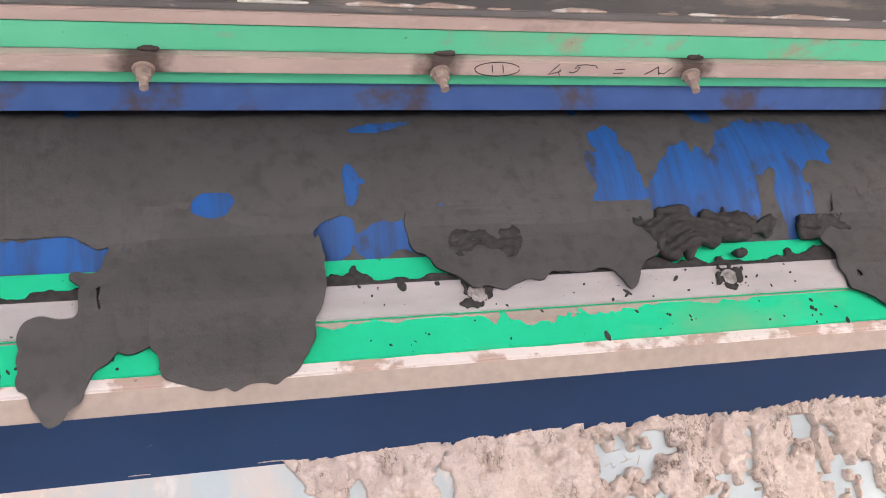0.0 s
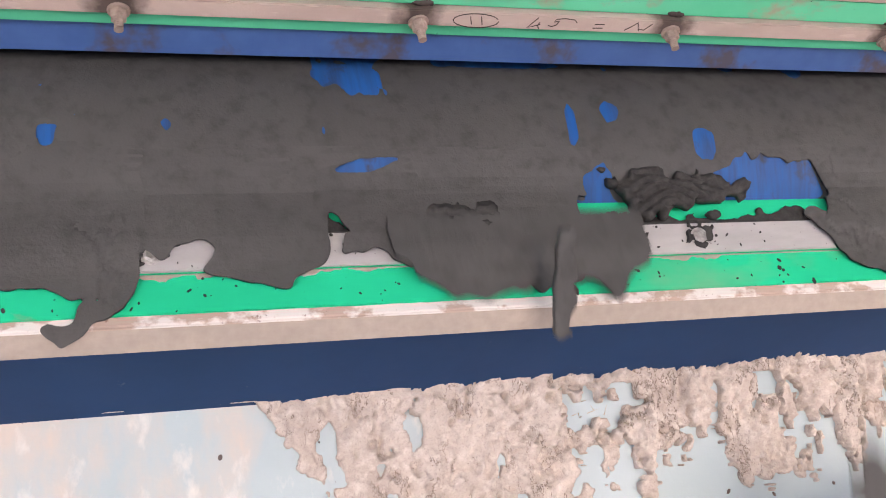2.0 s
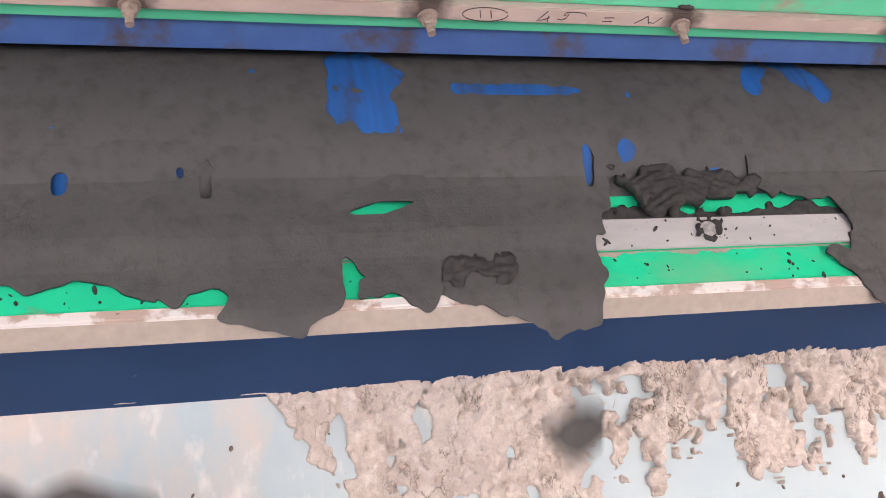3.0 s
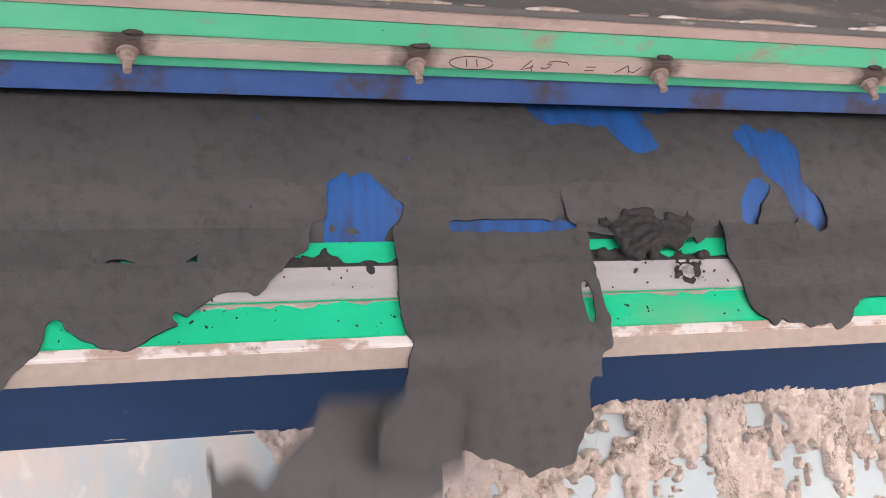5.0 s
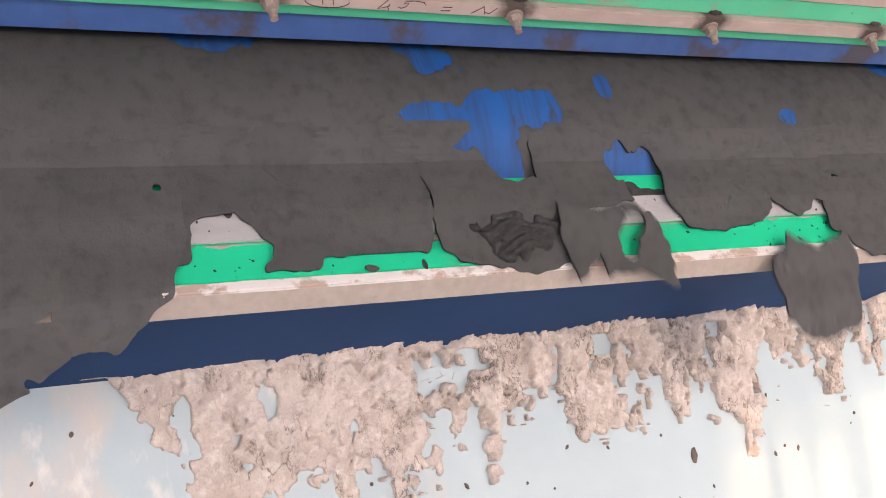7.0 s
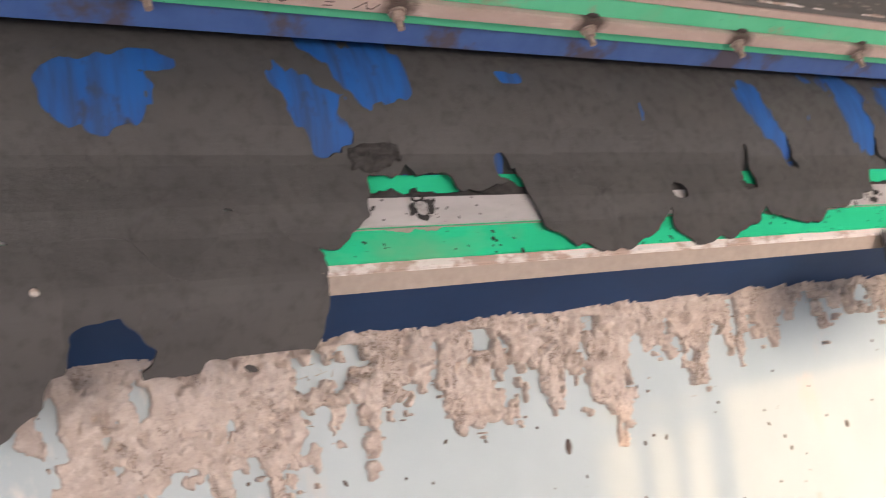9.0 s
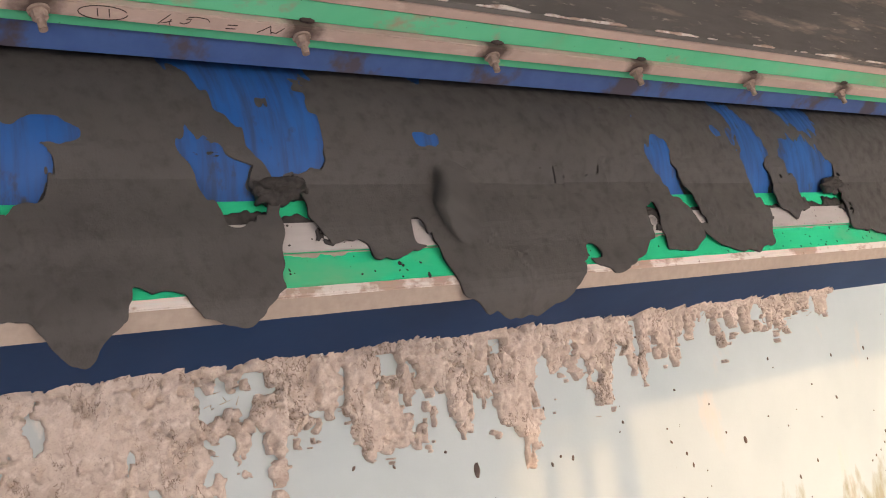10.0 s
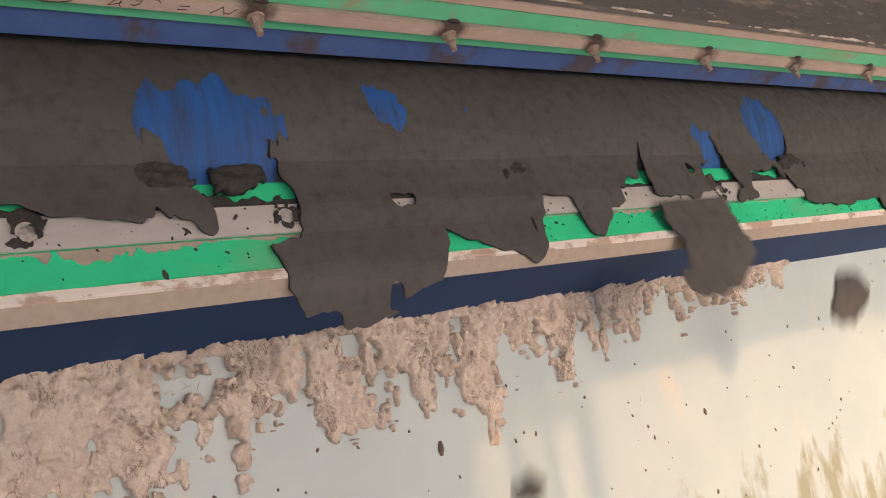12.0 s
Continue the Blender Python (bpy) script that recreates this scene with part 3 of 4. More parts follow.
def crust():
    """Dried sludge caked on the chute's top edge, with hanging runs."""
    step = 0.0021
    px, py = np.meshgrid(np.arange(-0.60, 1.47, step), np.arange(-0.26, 0.046, step), indexing="ij")
    cx, cy = px[:-1, :-1] + step / 2, py[:-1, :-1] + step / 2
    amount = np.interp(cx, [-0.75, -0.14, -0.06, 0.10, 0.75, 0.9, 1.35, 1.45, 1.47], [0.0, 0.0, 0.09, 0.115, 0.105, 0.06, 0.05, 0.035, 0.0])
    runs = rough_noise(cx, cy * 0.22, 24, 12, 3) * 0.72 + rough_noise(cx, cy, 95, 18, 4) * 0.28
    depth = amount * (0.25 + 1.75 * np.clip((runs - 0.30) / 0.42, 0, 1.2))
    gaps = rough_noise(cx, cy * 0.5, 34, 13, 4)
    keep = (-cy < depth) & ~((gaps > 0.605) & (-cy > 0.012))
    topedge = np.maximum((rough_noise(px, px * 0, 34, 14, 3) - 0.30) * 0.055 + 0.009 + (rough_noise(px, px * 0, 190, 44, 3) - 0.5) * 0.016, 0.0025)
    edge_c = topedge[:-1, :-1]
    keep &= cy < edge_c * np.interp(cx, [-0.75, -0.10, 0.0, 0.25, 2], [0.0, 0.0, 0.9, 1.5, 1.5])
    bumps = 0.001 + np.clip(rough_noise(cx, cx * 0, 70, 45, 3) - 0.56, 0, 1) * 0.022
    keep |= (cy > -0.004) & (cy < bumps) & (cx < 0.02)
    relief = rough_noise(px, py * 0.8, 34, 15, 5)
    flakes = relief * 9 + rough_noise(px, py, 120, 23, 3) * 1.2
    flakes = np.floor(flakes) + np.clip((flakes - np.floor(flakes)) * 4, 0, 1)
    grain = rough_noise(px, py * 0.8, 190, 19, 3) - 0.5
    h = 0.0015 + np.clip(flakes / 9 - 0.30, 0, 1) * 0.030 + grain * 0.0042
    crack = np.abs(rough_noise(px, py * 0.45, 40, 16, 4) - 0.5)
    h = h - np.where((crack < 0.014) & (rough_noise(px, py, 12, 24, 2) > 0.40), 0.010, 0)
    pits = rough_noise(px, py * 0.7, 80, 20, 3)
    h = h - np.clip(pits - 0.64, 0, 1) * 0.09
    h = np.maximum(h, 0.0003) * np.interp(px, [-0.75, -0.1, 0.2, 2], [0.2, 0.45, 1, 1]) * np.interp(py, [-0.26, -0.12, 0.02], [0.55, 0.8, 1.3])
    v, f = cells(keep, px, py, h, np.full(px.shape, -0.001), under=False, soft=1)
    ob = mesh_part("dried_crust", v, f, CRUST)
    ob.matrix_world = CH
    tagged(ob, "crumbly tan dried sludge crust caked on the chute edge", "sludge crust", kind="stuff")


crust()


# ---- small dirt ----
def deposit():
    """Tan mud left under the clamp bar, with a ragged lower edge."""
    step = 0.003
    px, py = np.meshgrid(np.arange(-0.6, 2.2, step * 0.7), np.arange(0.0318, 0.062, step / 2), indexing="ij")
    cx, cy = px[:-1, :-1], py[:-1, :-1]
    amount = rough_noise(cx, cx * 0, 7, 131, 3)
    reach = 0.0008 + np.clip(amount - 0.40, 0, 1) * 0.026
    keep = (cy - 0.0318) / reach + (rough_noise(cx, cy, 95, 132, 4) - 0.5) * 3.4 < 0.9
    h = 0.0003 + rough_noise(px, py, 160, 133, 3) * 0.0004

    def bend(x, u, z):
        out = -0.0070 + (u - 0.026) * 0.0948 + z
        return x, LP.x + LD.x * u + LN.x * out, LP.y + LD.y * u + LN.y * out
    v, f = cells(keep, px, py, h, h * 0 - 0.0004, bend, soft=1)
    tagged(mesh_part("mud_deposit", v, f, LIP_TAN), "thin tan mud left under the clamp bar", "mud", kind="stuff")


deposit()


def seam():
    """Sludge crumbs and a modelled shadow line where the blade goes under the clamp bar."""
    px, py = np.meshgrid(np.arange(-0.6, 2.4, 0.003), np.linspace(-0.0200, 0.0012, 13), indexing="ij")
    cx, cy = px[:-1, :-1], py[:-1, :-1]
    w = 0.0030 + 0.055 * np.clip(rough_noise(cx, cy * 0.5, 26, 141, 4) - 0.44, 0, 1) + 0.003 * rough_noise(cx, cy, 120, 143, 2)
    keep = cy > -w + 0.0002
    h = 0.0008 + rough_noise(px, py, 140, 142, 4) * 0.0030

    def bend(x, u, z):
        out = np.where(u < 0, -0.0034, 0.0) + z * np.where(u < 0, 1.6, 0.5)
        return x, LP.x + LD.x * u + LN.x * out, LP.y + LD.y * u + LN.y * out
    v, f = cells(keep, px, py, h, h * 0 - 0.0002, bend, soft=1)
    tagged(mesh_part("sludge_shadow_seam", v, f, CRUMB), "dark sludge crumbs and modelled shadow line along the clamp bar", "sludge seam", kind="stuff")


seam()


def specks():
    """Dark spatter on the clamp bar, the green plate and the lip."""
    rng = np.random.RandomState(5)
    bm = bmesh.new()
    for _ in range(280):
        x = rng.uniform(-0.5, 1.9)
        u = rng.choice([rng.uniform(0.003, 0.031), rng.uniform(0.034, 0.067), rng.uniform(0.034, 0.067)])
        out = 0.0 if u < 0.0322 else -0.0070 + (u - 0.026) * 0.0948
        p = Vector(lower(u, out + 0.0003))
        r = rng.uniform(0.0005, 0.0014) * (2.6 if rng.rand() < 0.10 else 1)
        m = Matrix.Translation((x, p.x, p.y)) @ pose(0, 0, 0, 45, 0, 0) @ pose(0, 0, 0, 0, 0, rng.uniform(-60, 60)) @ Matrix.Diagonal((r * rng.uniform(0.7, 1.4), r * rng.uniform(0.8, 2.4), 0.0009, 1))
        bmesh.ops.create_icosphere(bm, subdivisions=1, radius=1, matrix=m)
    tagged(part("sludge_spatter", bm, CRUMB), "dark sludge spatter on the blade holder", "spatter", kind="stuff")


specks()


def chute_bits():
    """Small dried crumbs stuck on the chute plate."""
    rng = np.random.RandomState(9)
    bm = bmesh.new()
    for _ in range(150):
        x = rng.uniform(-0.5, 2.0)
        d = rng.uniform(0.02, 0.42)
        r = rng.uniform(0.0008, 0.0026) * (2.2 if rng.rand() < 0.06 else 1)
        m = CH @ Matrix.Translation((x, -d, 0.0004)) @ pose(0, 0, 0, 0, 0, rng.uniform(-40, 40)) @ Matrix.Diagonal((r, r * rng.uniform(0.8, 2.2), r * 0.7, 1))
        bmesh.ops.create_icosphere(bm, subdivisions=1, radius=1, matrix=m)
    tagged(part("dried_crumbs", bm, GRIME), "small dried sludge crumbs on the chute", "crumbs", kind="stuff")


chute_bits()


def straws():
    """Dry fibres that stand out of the crust along the chute edge."""
    rng = np.random.RandomState(4)
    bm = bmesh.new()
    for _ in range(130):
        x = rng.uniform(0.12, 1.45)
        base = CH @ Vector((x, rng.uniform(-0.05, 0.006), 0.006))
        d = Vector((rng.uniform(-0.6, 0.6), rng.uniform(-0.8, 0.0), rng.uniform(0.1, 1))).normalized()
        ln = rng.uniform(0.006, 0.016)
        m = Matrix.Translation(base + d * ln * 0.35) @ d.to_track_quat("Z", "Y").to_matrix().to_4x4()
        bmesh.ops.create_cone(bm, segments=5, radius1=0.0005, radius2=0.0001, depth=ln, matrix=m)
    tagged(part("dry_fibres", bm, STRAW), "dry pale fibres sticking out of the crust", "fibres", kind="stuff")


straws()

# White triangle added in place of the bright patch seen through the gap.
bm = bmesh.new()
tri = [bm.verts.new(p) for p in ((1.79, 0.055, -0.372), (1.845, 0.055, -0.372), (1.845, 0.055, -0.325))]
face = bm.faces.new(tri)
ext = bmesh.ops.extrude_face_region(bm, geom=[face])
bmesh.ops.translate(bm, verts=[g for g in ext["geom"] if isinstance(g, bmesh.types.BMVert)], vec=(0, 0.006, 0))
bmesh.ops.recalc_face_normals(bm, faces=bm.faces)
tagged(part("bright_patch_plate", bm, WHITE), "small white triangle added for the bright patch in the gap at the chute edge", "gusset")

# ---- the sludge cake: sheets that creep over the blade, tear and fall ----
CUT = 0.0070
MOVES = []


def cake_path():
    """Places and slopes every millimetre down the way over the blade, the clamp bar and the lip."""
    th = math.asin((-0.137 - ZC) / R)
    p = Vector((YC - (R + 0.0045) * math.cos(th), -0.137))
    a0 = 90 - math.degrees(th)
    rows = []
    for k in range(720):
        s = k * 0.001
        a = radians(np.interp(s, [0, 0.034, 0.106, 0.150, 0.2], [a0, 45, 45, 84, 90]))
        up = float(np.interp(s, [0, 0.022, 0.052, 0.078, 0.105, 0.14], [0.0, 0.0048, 0.0048, -0.0005, -0.001, 0.001]))
        rows.append((p.x - math.sin(a) * up, p.y + math.cos(a) * up))
        p = p + Vector((-math.cos(a), -math.sin(a))) * 0.001
    rows = np.array(rows)
    out = []
    for k in range(700):
        d = rows[min(k + 6, 719)] - rows[max(k - 6, 0)]
        out.append((rows[k][0], rows[k][1], math.degrees(math.atan2(-d[1], -d[0]))))
    return th, out


TH0, WAY = cake_path()


def on_way(s, lift):
    """The pose at s metres past the drum's edge; before it the cake rides with the drum."""
    if s < 0:
        th = TH0 - s / R
        r = R + 0.0045 - min(0.011, -s * 0.18)
        return (YC - r * math.cos(th), ZC + r * math.sin(th), 90 - math.degrees(th))
    y, z, a = WAY[min(int(s * 1000), 699)]
    n = radians(a)
    return (y - math.sin(n) * lift, z + math.cos(n) * lift, a)


def islands(mask):
    """The connected pieces of a mask, the tiny ones left out."""
    left, out = mask.copy(), []
    for i, j in zip(*np.nonzero(mask)):
        if not left[i, j]:
            continue
        piece, todo = np.zeros_like(mask), [(i, j)]
        left[i, j] = False
        while todo:
            a, b = todo.pop()
            piece[a, b] = True
            for c, d in ((a + 1, b), (a - 1, b), (a, b + 1), (a, b - 1)):
                if 0 <= c < mask.shape[0] and 0 <= d < mask.shape[1] and left[c, d]:
                    left[c, d] = False
                    todo.append((c, d))
        if piece.sum() > 4:
            out.append(piece)
    return out


def sheet(front, tf=13, rear=None, speed=SPEED, bare=-99.0):
    """One sheet of cake. front: (x, the second at which its lower edge there passes the blade), with x rising; rear: the same for the
    line along which it tears off at tf, or one second for all x; bare: the second from which the drum's bare places leave gaps in it."""
    sheet.count += 1
    seed = sheet.count * 17
    rng = random.Random(seed)
    stays = tf > 12
    fx, ft = [p[0] for p in front], [p[1] for p in front]
    if rear is None:
        rear = 12.75
    if not isinstance(rear, list):
        rear = [(0.0, rear)]
    rx, rt = [p[0] for p in rear], [p[1] for p in rear]
    t0 = min(ft) - 0.15
    x0, x1 = fx[0] - 0.008, fx[-1] + 0.008
    step = 0.0033
    xm, wide = (x0 + x1) / 2, x1 - x0
    nx = max(4, int(wide / step))
    n = max(1, round(speed * (max(rt) - t0) / CUT))
    rows = 2
    px, pq = np.meshgrid(np.linspace(x0, x1, nx + 1), np.linspace(0, n * CUT, n * rows + 1), indexing="ij")
    cx, cq = (px[:-1, :-1] + px[1:, 1:]) / 2, (pq[:-1, :-1] + pq[1:, 1:]) / 2
    # ragged edges: the outline is read at places that wander a little
    wx = cx + (rough_noise(cx, cq, 55, seed + 11, 4) - 0.5) * 0.016
    wq = cq + (rough_noise(cx, cq, 48, seed + 5, 5) - 0.5) * 0.024
    keep = (wq > (np.interp(wx, fx, ft) - t0) * speed) & (np.abs(wx - xm) < wide / 2 - 0.004)
    if not stays:
        keep &= cq - 0.016 + (rough_noise(cx, cq, 50, seed + 9, 4) - 0.5) * 0.012 < (np.interp(cx, rx, rt) - t0) * speed
    holes = rough_noise(cx, cq, 30, seed + 21, 3)
    keep &= ~((holes > 0.85) & (cq > 0.02))
    when = t0 + cq / speed
    keep &= coated(cx, TH0 + OMEGA * when) | (when < bare)
    thick = 0.0020 + (skew_noise(px, pq, 18, seed + 13, 3) - 0.5) * 0.0022
    crack = np.abs(skew_noise(px, pq * 0.7, 14, seed + 15, 4) - 0.5)
    spot = skew_noise(px, pq, 9, seed + 16, 2)
    thick = thick - np.where((crack < 0.010) & (spot > 0.64), 0.0018, 0)
    sx, sq = soften(keep, px, pq, 3)
    gu, gv = np.gradient(thick, px[1, 0] - px[0, 0], CUT / rows)
    up = np.stack([-gu, -gv, np.ones_like(gu)], -1)
    up /= np.linalg.norm(up, axis=-1, keepdims=True)
    thing = tagged(new("sludge_sheet"), "torn sheet of wet dark grey sludge cake over the blade", "sludge sheet", "sludge sheets over the blade")
    home = Vector((xm, -0.10, -0.21))
    lift = rng.uniform(0.0, 0.0020)
    for k in range(n):
        lo, hi = k * rows, (k + 1) * rows
        hi2 = min(hi + 1, keep.shape[1])
        m = keep[:, lo:hi2]
        if not m.any():
            continue
        qc = (k + 0.5) * CUT
        gx, gq = sx[:, lo:hi2 + 1] - xm, sq[:, lo:hi2 + 1] - qc
        th = thick[:, lo:hi2 + 1].copy()
        full = np.pad(keep, 1)
        around = full[:, lo:hi2 + 2].copy()
        if hi2 > hi:
            th[:, -1] -= 0.0007
            around[1:-1, -1] |= True
        both = np.concatenate([up[:, lo:hi2 + 1].reshape(-1, 3), -up[:, lo:hi2 + 1].reshape(-1, 3)])
        strips = []
        for piece in islands(m):
            v, f = cells(piece, gx, gq, th, np.full(gx.shape, -0.0014), soft=0, beyond=around)
            strip = mesh_part("cake_strip", v, f, SHEET, thing)
            flat = np.stack([np.tile((gx + xm).ravel(), 2), np.tile((gq + qc + seed * 0.0131).ravel(), 2)], 1)[cells.used]
            corner = np.zeros(len(strip.data.loops), int)
            strip.data.loops.foreach_get("vertex_index", corner)
            strip.data.uv_layers.new(name="lay").data.foreach_set("uv", flat[corner].ravel().tolist())
            strip.data.normals_split_custom_set_from_vertices(both[cells.used].tolist())
            strips.append(strip)
        end = min(tf, 12.0)
        times = sorted({0.0, 12.0, end if end > 0 else 0.0} | {t for t in np.arange(0, end, 0.3) if -0.06 < speed * (t - t0) - qc < 0.30 or abs(t - round(t)) < 1e-6})
        keys = []
        for t in times:
            y, z, a = on_way(speed * (min(t, end) - t0) - qc, lift)
            keys.append((float(t), pose(0, y - home.y, z - home.z, a)))
        for strip in strips:
            MOVES.append((strip, keys))
    if not thing.children:
        bpy.data.objects.remove(thing)
        return
    fall = [(0.0, pose(*home))]
    if not stays:
        fall.append((tf, pose(*home)))
        spin, sway = rng.uniform(-14, 20), rng.uniform(-10, 10)
        for dt in (0.08, 0.16, 0.24, 0.32, 0.40, 0.46):
            if tf + dt < 11.97:
                d = 0.5 * 9.2 * dt * dt
                fall.append((tf + dt, pose(home.x, home.y - 0.34 * d - 0.03 * (1 - math.exp(-dt / 0.04)), home.z - d, spin * dt * 3, sway * dt, sway * dt * 2)))
        if tf + 0.46 > 12:
            dt = 12 - tf
            d = 0.5 * 9.2 * dt * dt
            fall.append((12.0, pose(home.x, home.y - 0.34 * d - 0.03 * (1 - math.exp(-dt / 0.04)), home.z - d, spin * dt * 3, sway * dt, sway * dt * 2)))
    if fall[-1][0] < 12:
        fall.append((12.0, fall[-1][1]))
    MOVES.append((thing, fall))


